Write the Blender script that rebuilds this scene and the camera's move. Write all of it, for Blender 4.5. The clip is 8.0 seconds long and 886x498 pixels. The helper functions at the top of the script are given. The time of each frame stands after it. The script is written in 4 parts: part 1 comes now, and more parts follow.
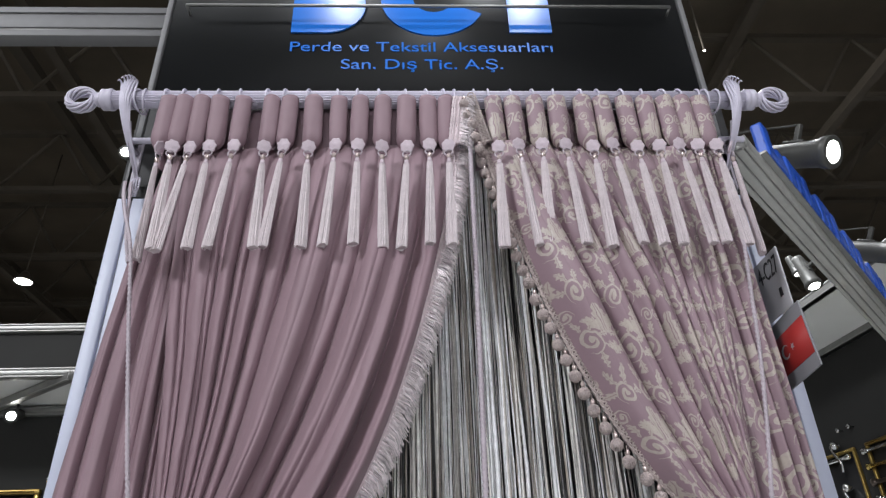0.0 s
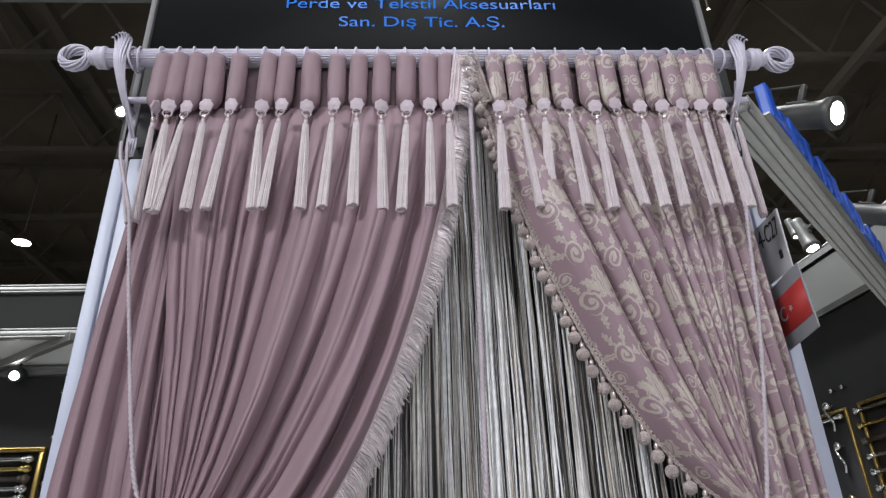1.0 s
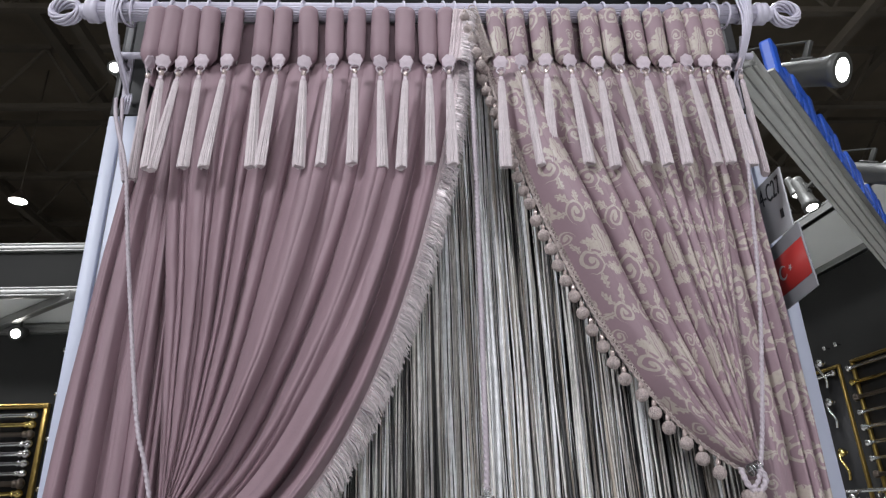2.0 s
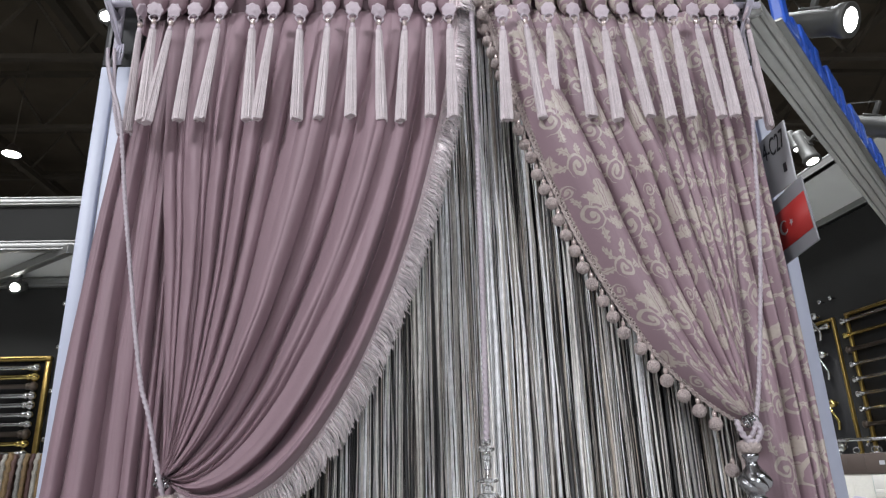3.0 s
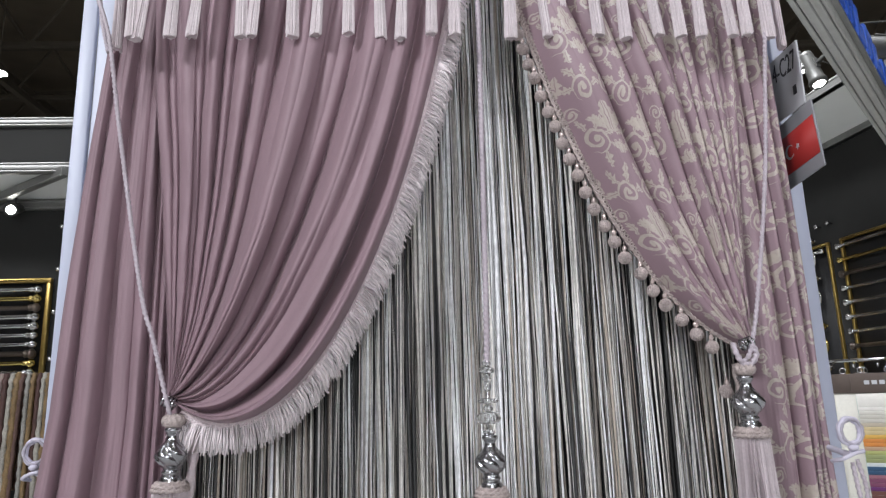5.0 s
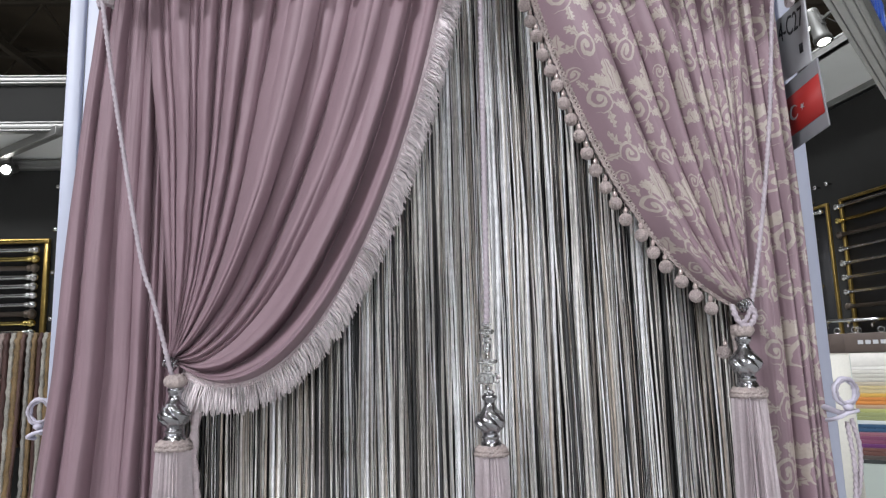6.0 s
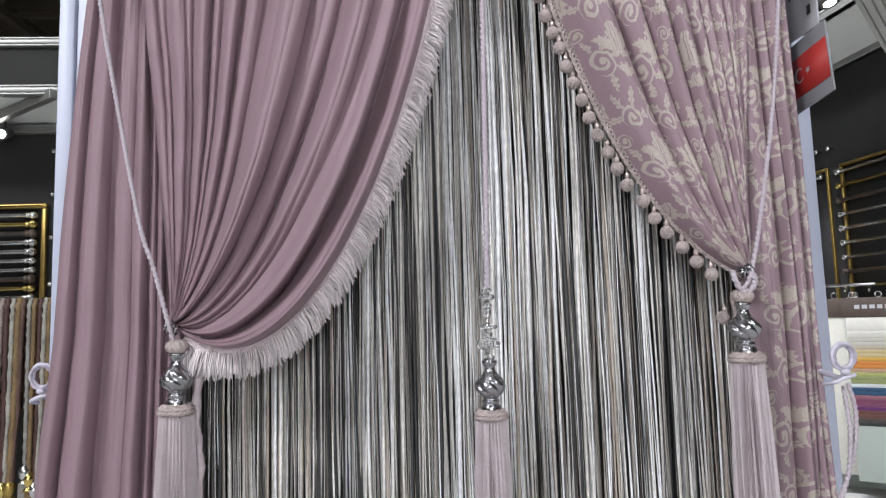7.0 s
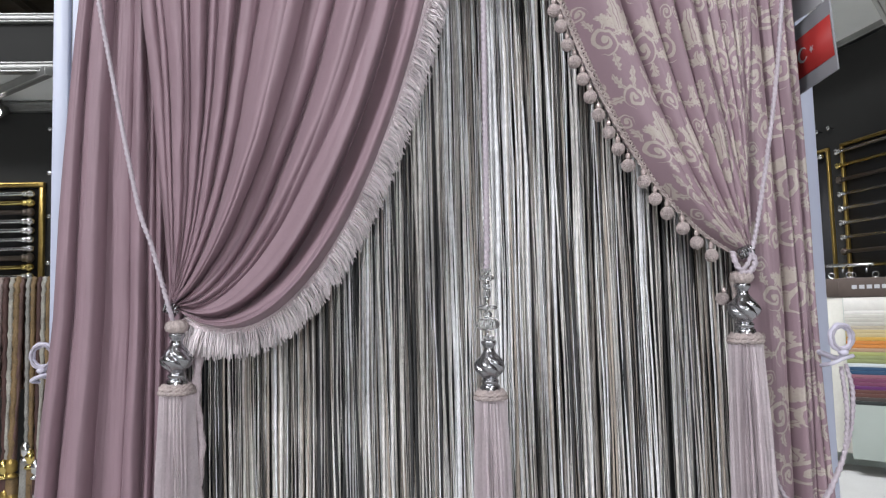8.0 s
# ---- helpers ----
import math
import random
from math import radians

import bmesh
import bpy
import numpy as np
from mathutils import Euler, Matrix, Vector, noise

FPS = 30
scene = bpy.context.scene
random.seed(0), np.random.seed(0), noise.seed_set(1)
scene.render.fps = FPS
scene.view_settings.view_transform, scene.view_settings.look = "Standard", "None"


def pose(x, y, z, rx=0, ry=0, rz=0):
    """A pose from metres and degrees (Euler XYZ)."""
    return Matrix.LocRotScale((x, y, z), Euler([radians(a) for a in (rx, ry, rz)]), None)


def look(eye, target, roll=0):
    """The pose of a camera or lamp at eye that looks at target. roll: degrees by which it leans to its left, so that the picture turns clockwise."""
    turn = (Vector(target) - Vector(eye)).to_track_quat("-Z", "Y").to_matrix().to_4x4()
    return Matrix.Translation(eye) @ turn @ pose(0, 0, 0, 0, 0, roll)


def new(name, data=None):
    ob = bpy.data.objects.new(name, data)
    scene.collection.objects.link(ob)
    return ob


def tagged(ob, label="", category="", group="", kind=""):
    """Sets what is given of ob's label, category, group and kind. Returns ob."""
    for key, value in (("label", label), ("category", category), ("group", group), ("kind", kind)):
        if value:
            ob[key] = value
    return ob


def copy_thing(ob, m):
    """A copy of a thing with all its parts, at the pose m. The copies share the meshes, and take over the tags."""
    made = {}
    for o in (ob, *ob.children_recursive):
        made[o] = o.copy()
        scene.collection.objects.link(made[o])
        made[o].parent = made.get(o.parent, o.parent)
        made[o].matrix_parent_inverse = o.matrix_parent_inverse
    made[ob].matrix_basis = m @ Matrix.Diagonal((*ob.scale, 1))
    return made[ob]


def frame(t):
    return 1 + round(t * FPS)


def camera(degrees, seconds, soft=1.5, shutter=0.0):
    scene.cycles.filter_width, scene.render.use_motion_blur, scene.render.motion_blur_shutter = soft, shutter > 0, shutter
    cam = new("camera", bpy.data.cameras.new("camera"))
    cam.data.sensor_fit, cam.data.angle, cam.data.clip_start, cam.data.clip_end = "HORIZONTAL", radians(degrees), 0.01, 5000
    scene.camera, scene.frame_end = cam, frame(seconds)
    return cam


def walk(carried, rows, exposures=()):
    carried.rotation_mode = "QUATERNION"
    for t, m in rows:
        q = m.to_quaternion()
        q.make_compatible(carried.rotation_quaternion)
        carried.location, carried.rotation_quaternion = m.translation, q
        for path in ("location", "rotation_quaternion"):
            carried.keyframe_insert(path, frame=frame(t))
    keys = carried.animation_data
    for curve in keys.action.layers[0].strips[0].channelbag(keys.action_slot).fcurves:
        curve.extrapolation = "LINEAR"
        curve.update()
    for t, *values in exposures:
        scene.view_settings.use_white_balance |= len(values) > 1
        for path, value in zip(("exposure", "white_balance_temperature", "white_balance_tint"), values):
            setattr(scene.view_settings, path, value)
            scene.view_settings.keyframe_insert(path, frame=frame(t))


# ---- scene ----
cam = camera(66.7, 8.0, 1.3)
PATH = [
    (0, (-0.049, -1.329, 1.448), (0.04, 0.411, 2.431), -2.0),
    (0.5, (-0.051, -1.326, 1.449), (0.04, 0.439, 2.384), -1.9),
    (1, (-0.052, -1.325, 1.45), (0.04, 0.467, 2.332), -1.9),
    (1.5, (-0.054, -1.323, 1.451), (0.04, 0.494, 2.282), -1.9),
    (3, (-0.061, -1.314, 1.456), (0.041, 0.578, 2.099), -1.9),
    (3.5, (-0.063, -1.311, 1.457), (0.04, 0.598, 2.046), -1.9),
    (4, (-0.064, -1.309, 1.458), (0.04, 0.615, 1.992), -1.9),
    (4.5, (-0.066, -1.307, 1.459), (0.039, 0.631, 1.94), -1.8),
    (6, (-0.072, -1.299, 1.464), (0.039, 0.674, 1.772), -1.7),
    (6.5, (-0.073, -1.298, 1.465), (0.038, 0.683, 1.721), -1.7),
    (7, (-0.075, -1.294, 1.466), (0.038, 0.692, 1.671), -1.7),
    (7.5, (-0.077, -1.292, 1.467), (0.039, 0.698, 1.635), -1.7),
    (8, (-0.077, -1.291, 1.469), (0.039, 0.701, 1.612), -1.6),
]
walk(cam, [(t, look(eye, aim, roll)) for t, eye, aim, roll in PATH], [(0.0, -0.20), (4.0, -0.06), (8.0, 0.12)])

# ---------------------------------------------------------------- light
world = bpy.data.worlds.new("hall_air")
scene.world = world
world.use_nodes = True
world.node_tree.nodes["Background"].inputs[0].default_value = (0.80, 0.84, 0.95, 1)
world.node_tree.nodes["Background"].inputs[1].default_value = 0.25


def lamp(name, kind, energy, m, color=(0.94, 0.96, 1.0), **more):
    data = bpy.data.lights.new(name, kind)
    data.energy, data.color = energy, color
    for key, value in more.items():
        if key == "size":
            data.size = value
        elif key == "radius":
            data.shadow_soft_size = value
        elif key == "cone":
            data.spot_size, data.spot_blend = radians(value), 0.6
    ob = new(name, data)
    ob.matrix_world = m
    return ob


# Unseen area lamps added to light the curtains; the front one is low fill.
lamp("added_key_left", "AREA", 700, look((-5.6, -6.0, 7.6), (-0.1, 0, 1.7)), size=1.8)
lamp("added_key_right", "AREA", 260, look((3.6, -6.6, 7.6), (0.1, 0, 1.5)), size=1.8)
lamp("added_front_fill", "AREA", 110, look((0.1, -6.4, 2.4), (0.0, 0, 1.7)), size=1.6)
# Unseen area lamps added to brighten the two neighbouring stands.
lamp("added_fill_far_left", "AREA", 32, look((-3.5, 0.6, 6.0), (-2.6, 2.4, 1.0)), size=1.5)
lamp("added_fill_far_right", "AREA", 430, look((1.6, 2.6, 6.4), (3.6, 3.9, 1.0)), size=1.5)
# Unseen lamps added so that light bounces off the floor onto the roof.
lamp("added_bounce_west", "AREA", 220, look((-9.5, 12, 7.0), (-9.5, 12, 0)), size=4.0)
lamp("added_bounce_east", "AREA", 330, look((10, 11, 7.0), (10, 11, 0)), size=4.0)

# ---------------------------------------------------------------- materials


def material(name, color, rough=0.6, metal=0.0, scale=40.0, vary=0.12, bump=0.0, bump_scale=400.0, sheen=0.0, coat=0.0, island=0.0, glass=False, emit=0.0):
    mat = bpy.data.materials.new(name)
    mat.use_nodes = True
    nt = mat.node_tree
    b = nt.nodes["Principled BSDF"]
    b.inputs["Roughness"].default_value, b.inputs["Metallic"].default_value = rough, metal
    b.inputs["Sheen Weight"].default_value, b.inputs["Coat Weight"].default_value = sheen, coat
    b.inputs["Sheen Roughness"].default_value = 0.4
    co = nt.nodes.new("ShaderNodeTexCoord")
    n1, n2 = nt.nodes.new("ShaderNodeTexNoise"), nt.nodes.new("ShaderNodeTexNoise")
    n1.inputs["Scale"].default_value, n2.inputs["Scale"].default_value = scale, scale * 0.11
    n1.inputs["Detail"].default_value = n2.inputs["Detail"].default_value = 4
    mix = nt.nodes.new("ShaderNodeMath")
    mix.operation = "ADD"
    nt.links.new(co.outputs["Object"], n1.inputs["Vector"])
    nt.links.new(co.outputs["Object"], n2.inputs["Vector"])
    nt.links.new(n1.outputs["Fac"], mix.inputs[0])
    nt.links.new(n2.outputs["Fac"], mix.inputs[1])
    span = nt.nodes.new("ShaderNodeMapRange")
    span.inputs["From Min"].default_value, span.inputs["From Max"].default_value = 0.6, 1.4
    span.inputs["To Min"].default_value, span.inputs["To Max"].default_value = 1 - vary, 1 + vary
    nt.links.new(mix.outputs[0], span.inputs["Value"])
    hue = nt.nodes.new("ShaderNodeHueSaturation")
    hue.inputs["Color"].default_value = (*color, 1)
    if island:
        geo = nt.nodes.new("ShaderNodeNewGeometry")
        isl = nt.nodes.new("ShaderNodeMapRange")
        isl.inputs["To Min"].default_value, isl.inputs["To Max"].default_value = 1 - island, 1 + island
        nt.links.new(geo.outputs["Random Per Island"], isl.inputs["Value"])
        both = nt.nodes.new("ShaderNodeMath")
        both.operation = "MULTIPLY"
        nt.links.new(span.outputs[0], both.inputs[0])
        nt.links.new(isl.outputs[0], both.inputs[1])
        nt.links.new(both.outputs[0], hue.inputs["Value"])
    else:
        nt.links.new(span.outputs[0], hue.inputs["Value"])
    nt.links.new(hue.outputs[0], b.inputs["Base Color"])
    if bump:
        n3, bm = nt.nodes.new("ShaderNodeTexNoise"), nt.nodes.new("ShaderNodeBump")
        n3.inputs["Scale"].default_value = bump_scale
        bm.inputs["Strength"].default_value, bm.inputs["Distance"].default_value = bump, 0.002
        nt.links.new(co.outputs["Object"], n3.inputs["Vector"])
        nt.links.new(n3.outputs["Fac"], bm.inputs["Height"])
        nt.links.new(bm.outputs[0], b.inputs["Normal"])
    if glass:
        b.inputs["Transmission Weight"].default_value, b.inputs["IOR"].default_value = 0.9, 1.3
    if emit:
        b.inputs["Emission Color"].default_value = (1, 0.98, 0.94, 1)
        b.inputs["Emission Strength"].default_value = emit
    return mat


MAUVE = (0.263, 0.175, 0.205)
M_SATIN = material("mauve_satin", MAUVE, 0.62, scale=9, vary=0.10, bump=0.16, bump_scale=140, sheen=0.04)
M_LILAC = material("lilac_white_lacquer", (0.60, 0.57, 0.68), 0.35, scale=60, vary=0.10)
# Darker lilac for plain parts, and for shade put between carved lobes and strands.
M_GROOVE = material("lilac_grey_lacquer_and_groove_shade", (0.40, 0.37, 0.44), 0.5, scale=80, vary=0.25)
M_SILK = material("pale_pink_silk_threads", (0.56, 0.49, 0.515), 0.45, scale=250, vary=0.14, bump=0.3, bump_scale=700, sheen=0.2)
M_SILK_THREAD = material("loose_silk_threads", (0.82, 0.745, 0.77), 0.45, scale=120, vary=0.1, island=0.28)
M_BRAID = material("beige_pink_braid", (0.43, 0.36, 0.345), 0.65, scale=330, vary=0.5, bump=0.8, bump_scale=420)
M_BRAID_PALE = material("pale_pink_braid", (0.64, 0.54, 0.57), 0.6, scale=300, vary=0.22, bump=0.8, bump_scale=420)
M_CORD = material("lilac_twisted_cord", (0.47, 0.41, 0.46), 0.5, scale=300, vary=0.15, bump=0.4, bump_scale=800)
M_ROSE = material("pearl_pink_rosette", (0.58, 0.49, 0.55), 0.45, scale=200, vary=0.10)
M_PEARL = material("champagne_pearl_bead", (0.62, 0.52, 0.50), 0.18, metal=0.45, scale=90, vary=0.08)
M_CHROME = material("brushed_pewter", (0.40, 0.40, 0.42), 0.27, metal=1.0, scale=70, vary=0.18)
M_GLASS = material("clear_crystal", (0.96, 0.97, 0.98), 0.03, glass=True, vary=0.0)
M_WHITE = material("white_laminate", (0.50, 0.53, 0.66), 0.42, scale=5, vary=0.03)
M_ALU = material("anodised_aluminium", (0.46, 0.46, 0.45), 0.38, metal=0.75, scale=30, vary=0.08)
M_ALU_MATT = material("matt_aluminium", (0.17, 0.17, 0.175), 0.6, metal=0.3, scale=30, vary=0.08)
M_ALU_DARK = material("grey_anodised_aluminium", (0.30, 0.30, 0.29), 0.42, metal=0.6, scale=30, vary=0.1)
M_BLACK = material("black_laminate", (0.013, 0.014, 0.015), 0.36, scale=3, vary=0.2)
M_WALL = material("charcoal_felt_wall", (0.027, 0.027, 0.026), 0.85, scale=3, vary=0.15, bump=0.2, bump_scale=300)
M_SHUT = material("matt_black_paint", (0.02, 0.02, 0.022), 0.6, scale=20, vary=0.2)
M_BLUE = material("blue_vinyl", (0.010, 0.145, 0.58), 0.3, scale=6, vary=0.05)
M_BLUE_LETTER = material("blue_acrylic", (0.02, 0.10, 0.55), 0.4, scale=8, vary=0.08)
M_GOLD = material("antique_gold", (0.42, 0.29, 0.09), 0.35, metal=0.85, scale=60, vary=0.3)
M_BRASS = material("polished_brass", (0.72, 0.56, 0.20), 0.22, metal=1.0, scale=30, vary=0.12)
M_STEEL = material("satin_nickel", (0.70, 0.70, 0.70), 0.25, metal=1.0, scale=30, vary=0.12)
M_BRONZE = material("dark_bronze", (0.16, 0.13, 0.11), 0.35, metal=0.8, scale=30, vary=0.15)
M_CEIL = material("white_ceiling_board", (0.80, 0.81, 0.79), 0.8, scale=3, vary=0.04)
M_HALL = material("dark_hall_roof", (0.090, 0.072, 0.050), 0.9, scale=1.2, vary=0.35)
M_TRUSS = material("brown_painted_steel", (0.062, 0.050, 0.036), 0.8, scale=4, vary=0.2)
M_FLOOR = material("pale_grey_carpet", (0.52, 0.52, 0.51), 0.9, scale=60, vary=0.06, bump=0.3, bump_scale=500)
M_PAPER = material("white_foam_board", (0.48, 0.48, 0.51), 0.6, scale=10, vary=0.03)
M_GREYCARD = material("grey_card", (0.25, 0.25, 0.27), 0.6, scale=10, vary=0.03)
M_RED = material("red_print", (0.36, 0.022, 0.02), 0.55, scale=10, vary=0.04)
M_INK = material("black_ink", (0.03, 0.03, 0.035), 0.6, scale=10, vary=0.05)
M_LAMPGREY = material("grey_lamp_enamel", (0.085, 0.085, 0.08), 0.45, metal=0.2, scale=30, vary=0.1)
M_ALU_PALE = material("pale_brushed_aluminium", (0.44, 0.44, 0.42), 0.5, metal=0.25, scale=30, vary=0.1)
M_LAMP = material("lamp_lens", (1, 1, 1), 0.4, emit=14.0)
M_RUBBER = material("black_rubber", (0.02, 0.02, 0.02), 0.7, vary=0.1)
M_BROWNBOARD = material("brown_header_board", (0.085, 0.062, 0.052), 0.6, scale=20, vary=0.1)
M_CREAM = material("cream_cloth", (0.72, 0.70, 0.64), 0.8, scale=60, vary=0.06)
M_MIRROR_BOARD = material("pale_green_board", (0.50, 0.56, 0.52), 0.5, scale=4, vary=0.05)


def math_node(nt, op, a, b=None, c=None):
    n = nt.nodes.new("ShaderNodeMath")
    n.operation = op
    for i, v in enumerate((a, b, c)):
        if v is None:
            continue
        if isinstance(v, (int, float)):
            n.inputs[i].default_value = v
        else:
            nt.links.new(v, n.inputs[i])
    return n.outputs[0]


def strands_material(single):
    """Strands that run from black over grey and taupe to silvery white."""
    # The noise in the colour stands for small highlights on the fibres.
    mat = material("metallic_string_strands", (0.5, 0.5, 0.5), 0.36, scale=70, vary=0.28)
    nt = mat.node_tree
    b = nt.nodes["Principled BSDF"]
    geo, ramp = nt.nodes.new("ShaderNodeNewGeometry"), nt.nodes.new("ShaderNodeValToRGB")
    ramp.color_ramp.interpolation = "CONSTANT"
    steps = [(0.0, (0.045, 0.045, 0.046)), (0.19, (0.24, 0.215, 0.195)), (0.27, (0.56, 0.53, 0.50)), (0.38, (0.42, 0.36, 0.31)), (0.48, (0.80, 0.77, 0.74)), (0.66, (0.84, 0.84, 0.86))]
    el = ramp.color_ramp.elements
    el[0].position, el[0].color = 0.0, (*steps[0][1], 1)
    el[1].position, el[1].color = steps[1][0], (*steps[1][1], 1)
    for p, c in steps[2:]:
        e = el.new(p)
        e.color = (*c, 1)
    info = nt.nodes.new("ShaderNodeObjectInfo")
    bundle, along, place = nt.nodes.new("ShaderNodeTexNoise"), nt.nodes.new("ShaderNodeTexCoord"), nt.nodes.new("ShaderNodeSeparateXYZ")
    bundle.noise_dimensions = "1D"
    bundle.inputs["Scale"].default_value, bundle.inputs["Detail"].default_value = 34.0, 2
    nt.links.new(along.outputs["Object"], place.inputs[0])
    nt.links.new(place.outputs[0], bundle.inputs["W"])
    lone = info.outputs["Random"] if single else geo.outputs["Random Per Island"]
    # Paler strands near the middle: partly their colour, partly a lift against shade there.
    off = math_node(nt, "MULTIPLY_ADD", place.outputs[0], 13.0, -1.3)
    silver = math_node(nt, "EXPONENT", math_node(nt, "MULTIPLY", math_node(nt, "MULTIPLY", off, off), -1.0))
    shift = math_node(nt, "MULTIPLY_ADD", silver, 0.27, math_node(nt, "MULTIPLY_ADD", bundle.outputs["Fac"], 0.9, -0.47))
    nt.links.new(math_node(nt, "MULTIPLY_ADD", lone, 0.78, math_node(nt, "ADD", shift, 0.08)), ramp.inputs["Fac"])
    hue = next(n for n in nt.nodes if n.type == "HUE_SAT")
    nt.links.new(ramp.outputs["Color"], hue.inputs["Color"])
    return mat


M_STRAND, M_STRAND_REST = strands_material(True), strands_material(False)


def damask_material():
    """Mauve satin with woven scrolls and acanthus leaves in pale champagne, mirrored and repeated."""
    mat = material("mauve_damask", MAUVE, 0.58, scale=9, vary=0.07, bump=0.16, bump_scale=140, sheen=0.04)
    nt = mat.node_tree
    b = nt.nodes["Principled BSDF"]
    uv, xy = nt.nodes.new("ShaderNodeUVMap"), nt.nodes.new("ShaderNodeSeparateXYZ")
    wob = nt.nodes.new("ShaderNodeTexNoise")
    wob.inputs["Scale"].default_value, wob.inputs["Detail"].default_value = 45, 1
    nt.links.new(uv.outputs[0], wob.inputs["Vector"])
    nt.links.new(uv.outputs[0], xy.inputs[0])
    drift = nt.nodes.new("ShaderNodeTexNoise")
    drift.inputs["Scale"].default_value, drift.inputs["Detail"].default_value = 8, 1
    nt.links.new(uv.outputs[0], drift.inputs["Vector"])
    wx = math_node(nt, "MULTIPLY_ADD", drift.outputs["Fac"], 0.030, math_node(nt, "MULTIPLY_ADD", wob.outputs["Fac"], 0.014, xy.outputs[0]))
    wy = math_node(nt, "MULTIPLY_ADD", drift.outputs["Fac"], -0.040, math_node(nt, "MULTIPLY_ADD", wob.outputs["Fac"], -0.012, xy.outputs[1]))
    wide, tall = 0.105, 0.25
    wx, wy = math_node(nt, "DIVIDE", wx, 0.88), math_node(nt, "DIVIDE", wy, 0.88)
    x = math_node(nt, "PINGPONG", wx, wide)
    y = math_node(nt, "FLOORED_MODULO", wy, tall)
    at = nt.nodes.new("ShaderNodeCombineXYZ")
    nt.links.new(x, at.inputs[0])
    nt.links.new(y, at.inputs[1])

    def local(cx, cy, turn, sx, sy):
        mp, sp = nt.nodes.new("ShaderNodeMapping"), nt.nodes.new("ShaderNodeSeparateXYZ")
        mp.vector_type = "TEXTURE"
        mp.inputs["Location"].default_value, mp.inputs["Rotation"].default_value, mp.inputs["Scale"].default_value = (cx, cy, 0), (0, 0, radians(turn)), (sx, sy, 1)
        nt.links.new(at.outputs[0], mp.inputs["Vector"])
        nt.links.new(mp.outputs[0], sp.inputs[0])
        return sp.outputs[0], sp.outputs[1]

    def leaf(cx, cy, turn, length, width, bend):
        """A lobed leaf with a midrib, from its foot at (cx, cy)."""
        a, c = local(cx, cy, turn, length, width)
        c = math_node(nt, "ABSOLUTE", math_node(nt, "MULTIPLY_ADD", math_node(nt, "MULTIPLY", a, a), -bend, c))
        swell = math_node(nt, "MULTIPLY", math_node(nt, "MULTIPLY", a, math_node(nt, "SUBTRACT", 1.0, a)), 4.0)
        lobes = math_node(nt, "MULTIPLY_ADD", math_node(nt, "SINE", math_node(nt, "MULTIPLY_ADD", a, 24.0, math_node(nt, "MULTIPLY", c, -3.0))), 0.26, 0.78)
        inside = math_node(nt, "LESS_THAN", c, math_node(nt, "MULTIPLY", swell, lobes))
        return math_node(nt, "MULTIPLY", inside, math_node(nt, "GREATER_THAN", c, 0.055))

    def scroll(cx, cy, turn, size, hand):
        """A curl that thins towards its eye."""
        a, c = local(cx, cy, turn, size, size * hand)
        r = math_node(nt, "SQRT", math_node(nt, "ADD", math_node(nt, "MULTIPLY", a, a), math_node(nt, "MULTIPLY", c, c)))
        th = math_node(nt, "DIVIDE", math_node(nt, "ARCTAN2", c, a), 2 * math.pi)
        ph = math_node(nt, "FRACT", math_node(nt, "SUBTRACT", math_node(nt, "MULTIPLY", r, 1.75), th))
        ring = math_node(nt, "MULTIPLY", math_node(nt, "LESS_THAN", ph, 0.44), math_node(nt, "LESS_THAN", r, 1.0))
        eye = math_node(nt, "LESS_THAN", r, 0.2)
        return math_node(nt, "MAXIMUM", ring, eye)

    shapes = [leaf(0.004, 0.075, 90, 0.085, 0.022, 0.0), scroll(0.062, 0.064, 40, 0.034, 1), scroll(0.040, 0.190, 200, 0.029, -1), scroll(0.088, 0.140, 300, 0.017, 1)]
    for k in range(4):
        shapes.append(leaf(0.012 + 0.004 * k, 0.080 + 0.012 * k, 62 - 24 * k, 0.050 - 0.003 * k, 0.012, 0.9))
    for k in range(5):
        t = 250 - 48 * k
        shapes.append(leaf(0.062 + 0.031 * math.cos(radians(t)), 0.064 + 0.031 * math.sin(radians(t)), t + 28, 0.036, 0.010, -0.8))
    for k in range(4):
        t = 10 + 55 * k
        shapes.append(leaf(0.040 + 0.026 * math.cos(radians(t)), 0.190 + 0.026 * math.sin(radians(t)), t - 24, 0.040, 0.011, 0.8))
    shapes.append(leaf(0.096, 0.235, -80, 0.060, 0.014, 0.5))
    shapes.append(leaf(0.002, 0.022, 70, 0.040, 0.014, 0.4))
    mask = shapes[0]
    for m in shapes[1:]:
        mask = math_node(nt, "MAXIMUM", mask, m)
    worn = nt.nodes.new("ShaderNodeTexNoise")
    worn.inputs["Scale"].default_value, worn.inputs["Detail"].default_value = 160, 3
    nt.links.new(uv.outputs[0], worn.inputs["Vector"])
    soft = nt.nodes.new("ShaderNodeMapRange")
    soft.inputs["From Min"].default_value, soft.inputs["From Max"].default_value = 0.25, 0.6
    soft.inputs["To Min"].default_value, soft.inputs["To Max"].default_value = 0.72, 1.0
    nt.links.new(worn.outputs["Fac"], soft.inputs["Value"])
    mask = math_node(nt, "MULTIPLY", mask, soft.outputs[0])
    mix = nt.nodes.new("ShaderNodeMix")
    mix.data_type = "RGBA"
    hue = next(n for n in nt.nodes if n.type == "HUE_SAT")
    nt.links.new(mask, mix.inputs[0])
